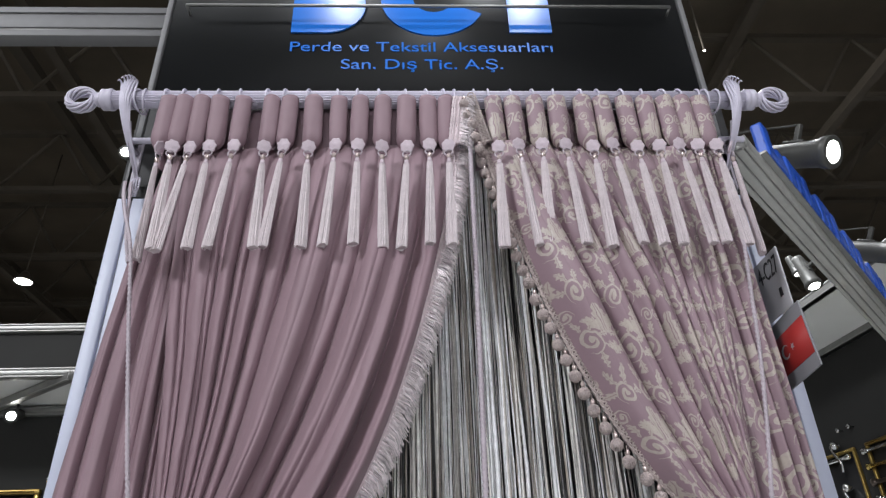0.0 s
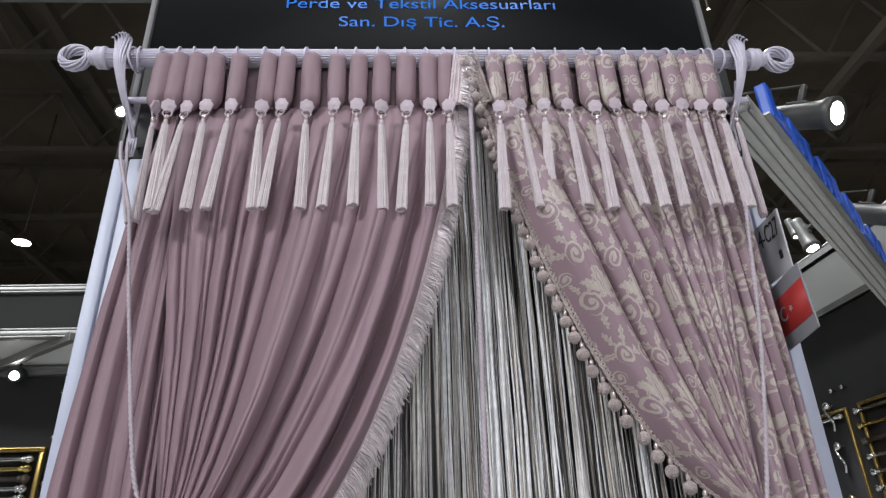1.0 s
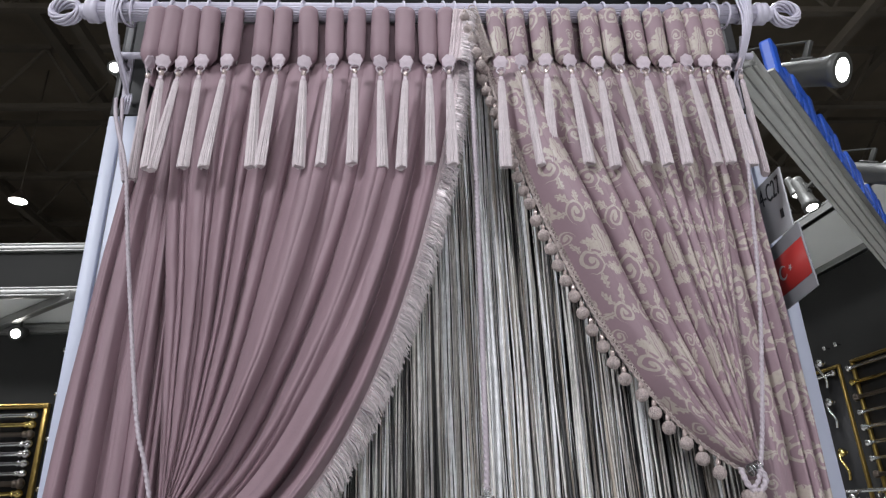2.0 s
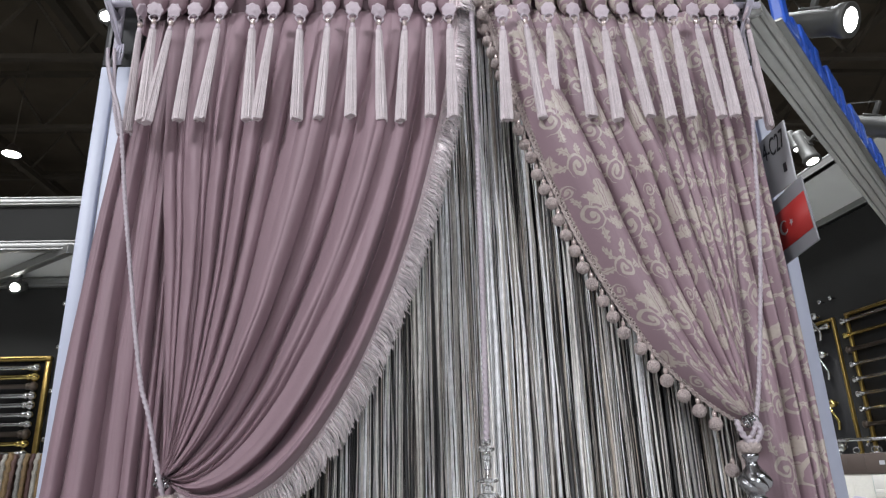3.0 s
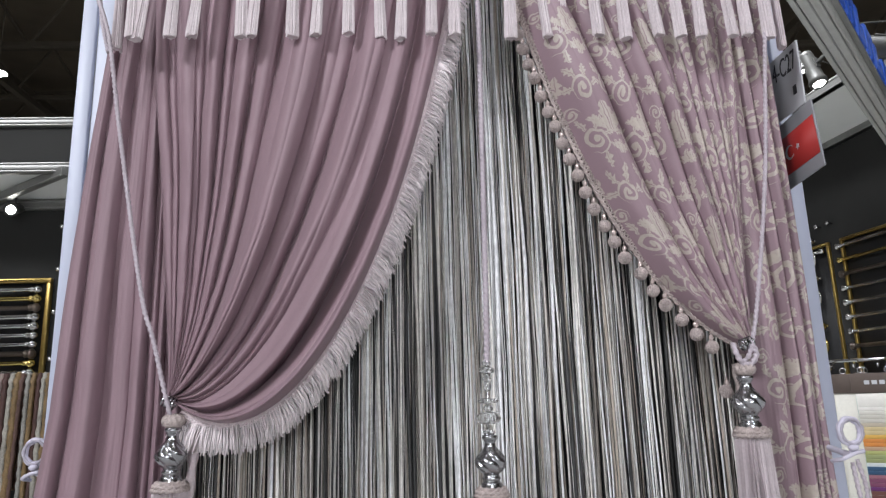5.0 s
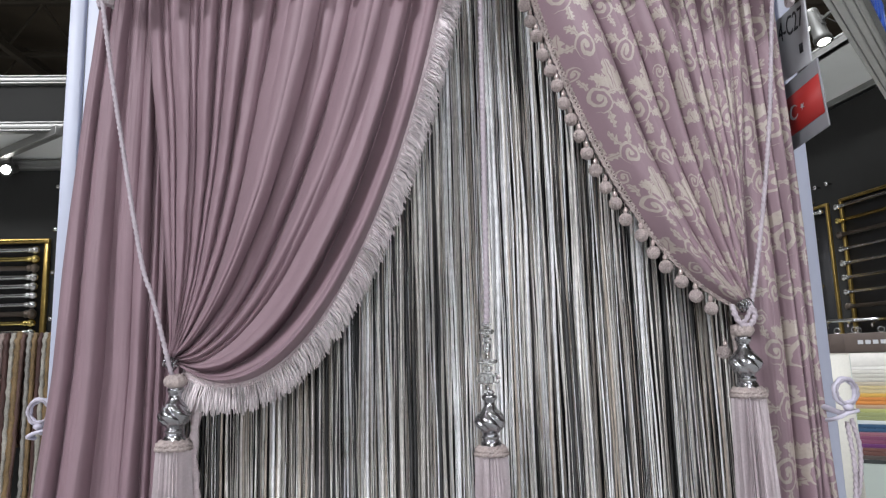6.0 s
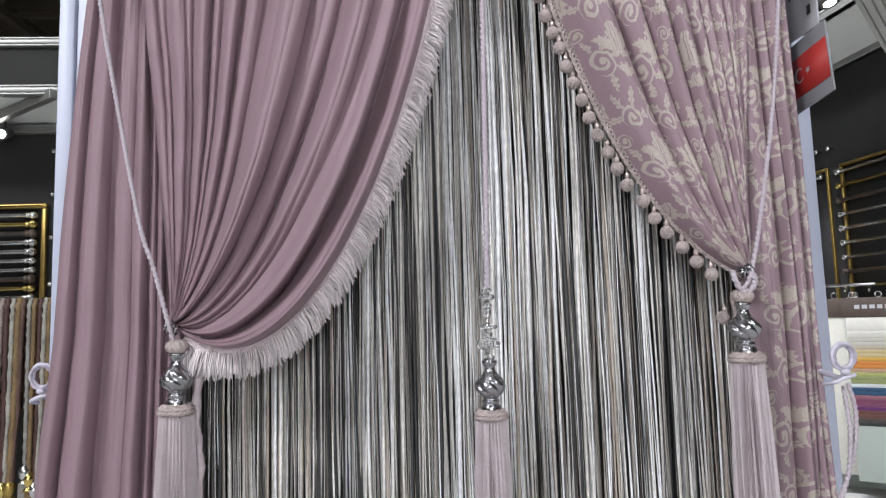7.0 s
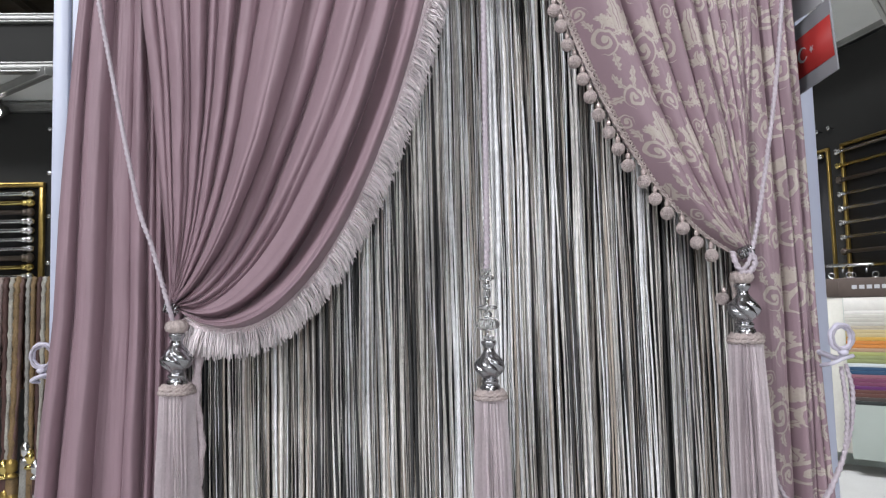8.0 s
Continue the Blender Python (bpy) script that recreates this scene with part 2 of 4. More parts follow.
    mix.inputs[6].default_value, mix.inputs[7].default_value = (0.280, 0.192, 0.224, 1), (0.45, 0.395, 0.352, 1)
    nt.links.new(mix.outputs[2], hue.inputs["Color"])
    rough = nt.nodes.new("ShaderNodeMapRange")
    rough.inputs["To Min"].default_value, rough.inputs["To Max"].default_value = 0.58, 0.42
    nt.links.new(mask, rough.inputs["Value"])
    nt.links.new(rough.outputs[0], b.inputs["Roughness"])
    return mat


M_DAMASK = damask_material()

# ---------------------------------------------------------------- building helpers


def mesh_of(name, pieces, mat, smooth=True):
    """One mesh out of pieces (verts, faces)."""
    verts, faces, at = [], [], 0
    for v, f in pieces:
        verts += [tuple(p) for p in v]
        faces += [tuple(i + at for i in q) for q in f]
        at += len(v)
    me = bpy.data.meshes.new(name)
    me.from_pydata(verts, [], faces)
    me.materials.append(mat)
    if smooth:
        me.polygons.foreach_set("use_smooth", [True] * len(me.polygons))
    me.update()
    return me


def part(name, pieces, mat, parent=None, label="", smooth=True):
    ob = new(name, mesh_of(name, pieces, mat, smooth))
    if parent:
        ob.parent = parent
    if label:
        ob["label"] = label
    return ob


def thing(name, m, label, category, group="", kind=""):
    ob = new(name)
    ob.empty_display_size = 0.05
    ob.matrix_world = m
    return tagged(ob, label, category, group, kind)


def box(x0, x1, y0, y1, z0, z1, bevel=0.0):
    bm = bmesh.new()
    bmesh.ops.create_cube(bm, size=1)
    for v in bm.verts:
        v.co = Vector(((x0 + x1) / 2 + v.co.x * (x1 - x0), (y0 + y1) / 2 + v.co.y * (y1 - y0), (z0 + z1) / 2 + v.co.z * (z1 - z0)))
    if bevel:
        bmesh.ops.bevel(bm, geom=bm.edges[:], offset=bevel, segments=2, affect="EDGES", profile=0.5)
    bm.verts.index_update()
    out = [v.co.copy() for v in bm.verts], [[v.index for v in f.verts] for f in bm.faces]
    bm.free()
    return out


def moved(piece, m):
    return [m @ Vector(p) for p in piece[0]], piece[1]


def lathe(profile, n=20, flutes=0, depth=0.0, twist=0.0):
    """Profile of (radius, z) turned round z, with flutes that may wind."""
    v, f = [], []
    for r, z in profile:
        for k in range(n):
            a = 2 * math.pi * k / n
            rr = r * (1 + depth * math.cos(flutes * (a - twist * z))) if flutes else r
            v.append((rr * math.cos(a), rr * math.sin(a), z))
    m = len(profile)
    for i in range(m - 1):
        for k in range(n):
            f.append((i * n + k, i * n + (k + 1) % n, (i + 1) * n + (k + 1) % n, (i + 1) * n + k))
    f.append(tuple(range(n))[::-1])
    f.append(tuple(range((m - 1) * n, m * n)))
    return v, f


def sphere(r, at=(0, 0, 0), n=12, squash=1.0):
    prof = [(max(r * math.sin(math.pi * i / 8), 1e-4), -r * squash * math.cos(math.pi * i / 8)) for i in range(9)]
    return moved(lathe(prof, n), Matrix.Translation(at))


def tube(points, radius, n=8, lobes=0, depth=0.25, turns=0.0, closed=False):
    """A tube along points; radius a number or a list; lobes wind round it turns times a metre (twisted rope)."""
    pts = [Vector(p) for p in points]
    m = len(pts)
    v, f, run = [], [], 0.0
    up = Vector((0, 1, 0.01)).normalized()
    for i, p in enumerate(pts):
        a = pts[(i - 1) % m] if closed or i else p
        b = pts[(i + 1) % m] if closed or i < m - 1 else p
        d = (b - a).normalized()
        side = d.cross(up)
        side = side.normalized() if side.length > 1e-4 else Vector((1, 0, 0))
        nrm = side.cross(d).normalized()
        if i:
            run += (p - pts[i - 1]).length
        r = radius[i] if isinstance(radius, (list, tuple)) else radius
        for k in range(n):
            t = 2 * math.pi * k / n
            rr = r * (1 + depth * math.cos(lobes * t - turns * run * 2 * math.pi)) if lobes else r
            v.append(p + side * (rr * math.cos(t)) + nrm * (rr * math.sin(t)))
    for i in range(m if closed else m - 1):
        for k in range(n):
            j = (i + 1) % m
            f.append((i * n + k, i * n + (k + 1) % n, j * n + (k + 1) % n, j * n + k))
    if not closed:
        f.append(tuple(range(n))[::-1])
        f.append(tuple(range((m - 1) * n, m * n)))
    return v, f


def glide(points, steps):
    """A smooth line through a few points (Catmull-Rom)."""
    p = [Vector(q) for q in points]
    p = [2 * p[0] - p[1]] + p + [2 * p[-1] - p[-2]]
    out = []
    for i in range(1, len(p) - 2):
        for s in range(steps):
            t = s / steps
            a, b, c, d = p[i - 1], p[i], p[i + 1], p[i + 2]
            out.append(0.5 * (2 * b + (c - a) * t + (2 * a - 5 * b + 4 * c - d) * t * t + (3 * b - a - 3 * c + d) * t ** 3))
    return out + [p[-2]]


def ring_points(cx, cy, cz, r, n, plane="yz", squash=1.0):
    out = []
    for k in range(n):
        a = 2 * math.pi * k / n
        c, s = r * math.cos(a), r * squash * math.sin(a)
        out.append({"yz": (cx, cy + c, cz + s), "xz": (cx + c, cy, cz + s), "xy": (cx + c, cy + s, cz)}[plane])
    return out


def grid_mesh(name, P, UV, mat):
    """A sheet from an array of points [i][j], with a UV map in metres of cloth."""
    nu, nv = len(P), len(P[0])
    verts = [tuple(P[i][j]) for i in range(nu) for j in range(nv)]
    faces = [(i * nv + j, i * nv + j + 1, (i + 1) * nv + j + 1, (i + 1) * nv + j) for i in range(nu - 1) for j in range(nv - 1)]
    me = bpy.data.meshes.new(name)
    me.from_pydata(verts, [], faces)
    layer = me.uv_layers.new(name="UVMap")
    flat = [UV[i][j] for i in range(nu) for j in range(nv)]
    idx = np.zeros(len(me.loops), dtype=np.int32)
    me.loops.foreach_get("vertex_index", idx)
    layer.data.foreach_set("uv", np.array(flat, dtype=np.float32)[idx].ravel())
    me.materials.append(mat)
    me.polygons.foreach_set("use_smooth", [True] * len(me.polygons))
    me.update()
    return me


# ---------------------------------------------------------------- setting
def structure(name, pieces, mat, label, smooth=False):
    return tagged(part(name, pieces, mat, None, "", smooth), label, name.split("_")[0], "", "structure")


structure("floor", [box(-14, 16, -9, 16, -0.1, 0)], M_FLOOR, "pale grey carpeted exhibition hall floor")
structure("ceiling", [box(-14, 16, -9, 16, 9.0, 9.2)], M_HALL, "dark brown exhibition hall roof high above the stands")
for nm, b in (("wall_north", (-14, 16, 16, 16.2, 0, 9)), ("wall_south", (-14, 16, -9.2, -9, 0, 9)), ("wall_west", (-14.2, -14, -9, 16, 0, 9)), ("wall_east", (16, 16.2, -9, 16, 0, 9))):
    structure(nm, [box(*b)], M_HALL, "dark brown far wall of the exhibition hall")

# roof girders
rg = random.Random(4)
for k in range(9):
    y = -3 + 2.1 * k
    pieces = [box(-14, 16, y - 0.05, y + 0.05, 8.62, 8.70), box(-14, 16, y - 0.05, y + 0.05, 7.52, 7.60)]
    for i in range(20):
        x = -14 + i * 1.5
        pieces.append(tube([(x, y, 7.56), (x + 0.75, y, 8.66)], 0.028, 6))
        pieces.append(tube([(x + 0.75, y, 8.66), (x + 1.5, y, 7.56)], 0.028, 6))
    structure("trim", pieces, M_TRUSS, "brown steel lattice girder under the hall roof")
for k in range(8):
    x = -12 + 3.3 * k
    structure("trim", [box(x - 0.08, x + 0.08, -9, 16, 8.45, 8.6), box(x + 1.2, x + 1.32, -9, 16, 7.3, 7.42)], M_TRUSS, "brown steel purlin under the hall roof")

# the curtain stand: black panel, columns, sign panel
PX0, PX1 = -0.745, 0.775
structure("wall_back", [box(PX0, PX1, 0.12, 0.15, 0.0, 2.74)], M_BLACK, "black laminate stand panel behind the curtains")
sign = thing("sign_panel", pose(0, 0, 0), "black stand header panel with blue company lettering", "sign")
part("panel", [box(PX0 - 0.012, PX1 + 0.002, 0.10, 0.14, 2.745, 3.75)], M_BLACK, sign)
for x in (PX0 - 0.03, PX1 + 0.006):
    part("frame", [box(x, x + 0.015, 0.092, 0.145, 2.41, 3.75, 0.002)], M_ALU_MATT, sign, "grey aluminium frame edge")
part("frame", [tube([(PX0 + 0.04, 0.06, 3.062), (PX1 - 0.04, 0.06, 3.066)], 0.005, 8), tube([(PX0 + 0.04, 0.06, 3.062), (PX0 + 0.04, 0.1, 3.062)], 0.004, 6), tube([(PX1 - 0.04, 0.06, 3.066), (PX1 - 0.04, 0.1, 3.066)], 0.004, 6)], M_ALU_DARK, sign, "thin grey rail across the panel")


def lettering(text, x0, x1, z, mat, parent, y, turn=(90, 0, 0), depth=0.0012):
    cu = bpy.data.curves.new("lettering", "FONT")
    cu.body, cu.size, cu.extrude = text, 0.08, depth
    tmp = bpy.data.objects.new("lettering", cu)
    scene.collection.objects.link(tmp)
    bpy.context.view_layer.update()
    me = bpy.data.meshes.new_from_object(tmp.evaluated_get(bpy.context.evaluated_depsgraph_get()))
    bpy.data.objects.remove(tmp)
    xs = [v.co.x for v in me.vertices]
    k = (x1 - x0) / (max(xs) - min(xs))
    me.transform(Matrix.Diagonal((k, k * 0.82, 1, 1)) @ Matrix.Translation((-min(xs), 0, 0)))
    me.materials.clear()
    me.materials.append(mat)
    ob = new("lettering", me)
    ob.matrix_world = pose(x0, y, z, *turn)
    ob.parent = parent
    return ob


lettering("Perde ve Tekstil Aksesuarları", -0.400, 0.368, 2.916, M_BLUE, sign, 0.0975)
lettering("San. Dış Tic. A.Ş.", -0.250, 0.216, 2.847, M_BLUE, sign, 0.0975)


def flat_shape(outline, y0, y1):
    n = len(outline)
    v = [(x, y0, z) for x, z in outline] + [(x, y1, z) for x, z in outline]
    f = [tuple(range(n)), tuple(range(2 * n - 1, n - 1, -1))] + [(i, i + n, (i + 1) % n + n, (i + 1) % n) for i in range(n)]
    return v, f


def arc(cx, cz, r0, r1, a0, a1, n=30):
    pts = [(cx + r1 * math.cos(radians(a0 + (a1 - a0) * i / n)), cz + r1 * math.sin(radians(a0 + (a1 - a0) * i / n))) for i in range(n + 1)]
    return pts + [(cx + r0 * math.cos(radians(a1 + (a0 - a1) * i / n)), cz + r0 * math.sin(radians(a1 + (a0 - a1) * i / n))) for i in range(n + 1)]


# plain blue emblem shapes
part("emblem", [flat_shape([(-0.402, 2.990), (-0.30, 2.990)] + [(-0.30 + 0.115 * math.sin(a), 3.105 - 0.115 * math.cos(a)) for a in [i * math.pi / 24 for i in range(25)]] + [(-0.402, 3.220)], 0.094, 0.0995)], M_BLUE, sign, "blue emblem shape", False)
part("emblem", [flat_shape(arc(0.02, 3.140, 0.062, 0.16, 182, 335), 0.094, 0.0995)], M_BLUE, sign, "blue emblem shape", False)
part("emblem", [flat_shape([(0.246, 2.993), (0.374, 2.993), (0.374, 3.32), (0.246, 3.32)], 0.094, 0.0995)], M_BLUE, sign, "blue emblem shape", False)


def column(x0, x1, sgn):
    col = thing("stand_column", pose(0, 0, 0), "white faced aluminium stand column with a dark slot, black top", "column", "stand columns")
    mid = x0 + (x1 - x0) * (0.40 if sgn < 0 else 0.60)
    part("face", [box(x0, mid - 0.003, 0.10, 0.16, 0, 2.41, 0.003)], M_WHITE, col)
    part("face", [box(mid + 0.003, x1, 0.10, 0.16, 0, 2.41, 0.003)], M_WHITE, col)
    part("slot", [box(mid - 0.003, mid + 0.003, 0.112, 0.158, 0, 2.41)], M_ALU_DARK, col)
    part("cap", [box(x0 + 0.002, x1, 0.098, 0.162, 2.41, 2.742, 0.003)], M_SHUT, col, "black upper sleeve")
    return col


column(-0.787, -0.700, -1)
column(0.738, 0.822, 1)

# ---------------------------------------------------------------- rod, finials, brackets
ROD_Z, ROD_R = 2.643, 0.0215
rod = thing("curtain_rod", pose(0, 0, ROD_Z), "fluted lilac-white lacquered wooden curtain rod with twisted loop finials", "curtain rod")
bar = lathe([(ROD_R, -0.804), (ROD_R, 0.827)], 120, 22, 0.075)
part("rod", [moved(bar, pose(0, 0, 0, 0, 90, 0))], M_LILAC, rod)


def finial(sgn, x):
    prof = [(0.012, -0.002), (0.026, 0.0), (0.0285, 0.004), (0.0285, 0.010), (0.0255, 0.013), (0.0275, 0.016), (0.0275, 0.027), (0.021, 0.031), (0.014, 0.035), (0.019, 0.039), (0.015, 0.045), (0.008, 0.05)]
    fin = part("finial", [moved(lathe(prof, 28, 0), pose(x, 0, 0, 0, 90 * sgn, 0))], M_LILAC, rod, "turned collar with a twisted open loop")
    for s in range(8):
        pts = []
        for k in range(64):
            a = 2 * math.pi * k / 64
            b = a + 2 * math.pi * s / 8
            thick = 0.0052 + 0.0050 * abs(math.sin(a))
            pts.append((sgn * (0.081 + (0.0315 + thick * math.cos(b)) * math.cos(a)) + x, 0.013 * math.sin(b), (0.0265 + thick * math.cos(b)) * math.sin(a)))
        part("strand", [tube(pts, 0.0030, 6, closed=True)], M_LILAC, fin)
    # Darker inner ring: its colour stands for shade between the strands.
    ring = [(sgn * (0.081 + 0.0315 * math.cos(2 * math.pi * k / 48)) + x, 0, 0.0265 * math.sin(2 * math.pi * k / 48)) for k in range(48)]
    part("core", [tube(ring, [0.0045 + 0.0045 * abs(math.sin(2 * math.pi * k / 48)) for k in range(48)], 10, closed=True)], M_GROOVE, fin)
    return fin


finial(-1, -0.803)
finial(1, 0.826)


def bracket(x, sgn):
    br = thing("rod_bracket", pose(x, 0, ROD_Z), "carved acanthus leaf rod bracket in lilac-white lacquer", "bracket", "rod brackets")
    for k in range(7):
        q = (k - 3) / 3
        pts = glide([(0.022 * sgn + 0.002 * q, 0.088, -0.200), (0.016 * sgn + 0.0045 * q, 0.050, -0.155), (0.008 * sgn + 0.007 * q, -0.005, -0.095), (0.012 * q, -0.034 + 0.008 * q * q, -0.035), (0.0165 * q, -0.036 + 0.008 * q * q, 0.014 - 0.008 * q * q), (0.0195 * q, -0.030, 0.042 - 0.013 * q * q), (0.021 * q, -0.041, 0.046 - 0.016 * q * q), (0.020 * q, -0.048, 0.036 - 0.016 * q * q)], 6)
        m = len(pts) - 1
        rad = [0.0012 + 0.0019 * math.sin(math.pi * min(1, 0.10 + i / m * 0.9)) for i in range(m + 1)]
        part("leaf_lobe", [tube(pts, rad, 8)], M_LILAC, br)
    # Darker backing tube: its colour stands for shade in the carved grooves.
    pts = glide([(0.022 * sgn, 0.090, -0.200), (0.014 * sgn, 0.052, -0.155), (0.006 * sgn, 0.002, -0.095), (0, -0.024, -0.035), (0, -0.026, 0.012), (0, -0.022, 0.034)], 6)
    part("leaf_shade_core", [tube(pts, [0.004 + 0.0075 * i / (len(pts) - 1) for i in range(len(pts))], 12)], M_GROOVE, br, "darker core standing for shade between the lobes")
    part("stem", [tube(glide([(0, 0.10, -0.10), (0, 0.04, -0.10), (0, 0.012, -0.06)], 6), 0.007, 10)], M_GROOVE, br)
    for k in range(4):
        part("leaf_tip", [tube(glide([(0.022 * sgn + 0.004 * (k - 1.5), 0.080, -0.185), (0.024 * sgn + 0.007 * (k - 1.5), 0.068, -0.215), (0.024 * sgn + 0.003 * (k - 1.5), 0.074, -0.245)], 5), 0.0026, 6)], M_LILAC, br)
    part("cup", [tube([(-0.008, 0, 0), (0.008, 0, 0)], 0.0255, 24)], M_LILAC, br)
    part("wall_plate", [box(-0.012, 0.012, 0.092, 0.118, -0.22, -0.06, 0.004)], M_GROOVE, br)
    return br


bracket(-0.760, 1)
bracket(0.790, -1)
thin = thing("sheer_rod", pose(0, 0.055, 2.555), "thin white rod behind the curtains carrying the string sheer", "curtain rod")
part("rod", [moved(lathe([(0.0075, -0.775), (0.0085, -0.77), (0.0085, 0.825), (0.0075, 0.83)], 16), pose(0, 0, 0, 0, 90, 0))], M_LILAC, thin)

# ---------------------------------------------------------------- curtains
HEAD = 2.455
PLEATS_L = [-0.622, -0.580, -0.535, -0.477, -0.405, -0.359, -0.299, -0.235, -0.181, -0.123, -0.062, -0.008, 0.038]
PLEATS_R = [0.160, 0.210, 0.268, 0.326, 0.393, 0.443, 0.503, 0.558, 0.609, 0.655, 0.702]


def cubic_at(nodes, vals, u):
    """The smooth line through four values."""
    out = 0.0
    for i, a in enumerate(nodes):
        w = 1.0
        for j, b in enumerate(nodes):
            if i != j:
                w *= (u - b) / (a - b)
        out += w * vals[i]
    return out


def fold(u, creases, rnd, crest, broad=lambda u: 0.8):
    """Which fold u lies in, its height there, and which crease is nearest: a round back, its crest drawn to one side."""
    for k in range(len(creases) - 1):
        if u <= creases[k + 1]:
            q = min(1.0, max(0.0, (u - creases[k]) / (creases[k + 1] - creases[k])))
            top = crest + 0.5 * (rnd[k][0] - 0.55)
            near = k if q < top else k + 1
            q = 0.5 * q / top if q < top else 0.5 + 0.5 * (q - top) / (1 - top)
            return k, max(0.0, 1 - abs(2 * q - 1) ** 2.0) ** (rnd[k][4] * broad(u)), near
    return len(creases) - 2, 0.0, len(creases) - 1


def sheet(name, line, creases, deep, seed, mat, parent, width, nu=240, nv=96, minor=None, shallow=None, crest=0.5, lap=0.0, even_=(0.35, 1.0), broad=lambda u: 0.8):
    """Cloth whose column u follows line(u, v); folds rise towards the room between the creases, small ones between minor creases."""
    rng = random.Random(seed)
    rnd = [(rng.uniform(0.48, 0.62), rng.uniform(0.85, 1.15), rng.uniform(0.0, 6.28), rng.uniform(0.5, 1.2), rng.uniform(0.65, 1.2), rng.uniform(*even_), rng.uniform(-0.1, 1.1)) for _ in creases]
    rnd2 = [(rng.uniform(0.48, 0.62), rng.uniform(0.6, 1.2), rng.uniform(0.0, 6.28), 1.0, rng.uniform(0.7, 1.3)) for _ in (minor or ())]
    P, UV = [], []
    for i in range(nu + 1):
        u = i / nu
        k, h, c = fold(u, creases, rnd, crest, broad)
        k2, h2, _ = fold(u, minor, rnd2, 0.5) if minor else (0, 0, 0)
        col, uvs, run, last = [], [], 0.0, None
        for j in range(nv + 1):
            v = j / nv
            x, y, z = line(u, v)
            amp = deep(u, v, (creases[k + 1] - creases[k])) * rnd[k][1] * (0.80 + 0.26 * math.sin(rnd[k][2] + 5 * v * rnd[k][3]))
            cut = min(1.0, rnd[c][5] + 0.55 * math.exp(-((v - rnd[c][6]) / 0.28) ** 2))
            hv = 1 - (1 - h) * cut
            amp2 = shallow(u, v) * rnd2[k2][1] if minor else 0
            ripple = 0.0040 * noise.noise(Vector((u * 7 + seed, v * 6, 1.3))) + 0.0020 * noise.noise(Vector((u * 20, v * 15, seed))) + 0.0007 * noise.noise(Vector((u * 60, v * 30, seed)))
            col.append((x + 0.25 * ripple - lap * amp * hv, y - amp * hv - amp2 * h2 + ripple, z))
            if last is not None:
                run += math.hypot(x - last[0], z - last[1])
            last = (x, z)
            uvs.append((u * width, -run))
        P.append(col)
        UV.append(uvs)
    ob = new(name, grid_mesh(name, P, UV, mat))
    ob.parent = parent
    ob.modifiers.new("cloth", "SOLIDIFY").thickness = 0.0018
    return ob


NODES = (0.0, 0.5, 0.75, 1.0)


def swag(tops, p1x, p1z, p2x, p2z, gx, gz, gy, out):
    """Lines from the heading to the tie, swelling into the room by out."""
    def line(u, v):
        x0 = tops[0] + (tops[1] - tops[0]) * u
        spread = (u - 0.5)
        pts = ((x0, HEAD + 0.030), (cubic_at(NODES, p1x, u), cubic_at(NODES, p1z, u)), (cubic_at(NODES, p2x, u), cubic_at(NODES, p2z, u)), (gx + 0.012 * spread * (1 if tops[1] > tops[0] else -1), gz - 0.02 * spread))
        w = v ** 0.9
        x, z = bez1([p[0] for p in pts], w), bez1([p[1] for p in pts], w)
        y = 0.004 - 0.016 * min(1, w * 4) - out * math.sin(math.pi * w) * (0.35 + 0.65 * u) + gy * w ** 3
        return x, y, z
    return line


def bez1(p, t):
    s = 1 - t
    return s ** 3 * p[0] + 3 * s * s * t * p[1] + 3 * s * t * t * p[2] + t ** 3 * p[3]


left_line = swag((-0.600, 0.052), (-0.568, -0.302, -0.128, 0.020), (2.14, 2.12, 2.07, 2.05), (-0.530, -0.370, -0.318, -0.22), (1.79, 1.61, 1.44, 1.23), -0.490, 1.474, -0.045, 0.055)
right_line = swag((0.640, 0.128), (0.622, 0.425, 0.318, 0.190), (2.12, 2.10, 2.06, 2.05), (0.592, 0.520, 0.440, 0.33), (1.80, 1.72, 1.66, 1.62), 0.556, 1.537, -0.062, 0.045)


def swag_depth(tops, gain=0.85):
    def deep(u, v, w):
        wide = abs(tops[1] - tops[0]) * w
        near = min(1, max(0.0, (1 - v) * 3.0)) ** 0.7
        return (0.006 + gain * min(wide, 0.085) * (0.30 + 1.35 * u)) * (0.28 + 0.72 * near) * min(1, 0.30 + v * 2.2)
    return deep


def tie_rays(u, v):
    """Short sharp folds that spread from the tie and die out in the belly of the cloth."""
    return 0.017 * max(0.0, min((v - 0.55 - 0.1 * math.sin(31 * u)) / 0.22, (1.03 - v) / 0.16, 1.0)) * (0.35 + 0.65 * math.sin(17 * u + 1) ** 2)


def pleat_depth(u, v):
    return 0.009 * max(0.0, 1 - 1.6 * v) * min(1, 0.2 + 5 * v) + tie_rays(u, v) * min(1.0, max(0.0, 3.0 * u - 1.2))


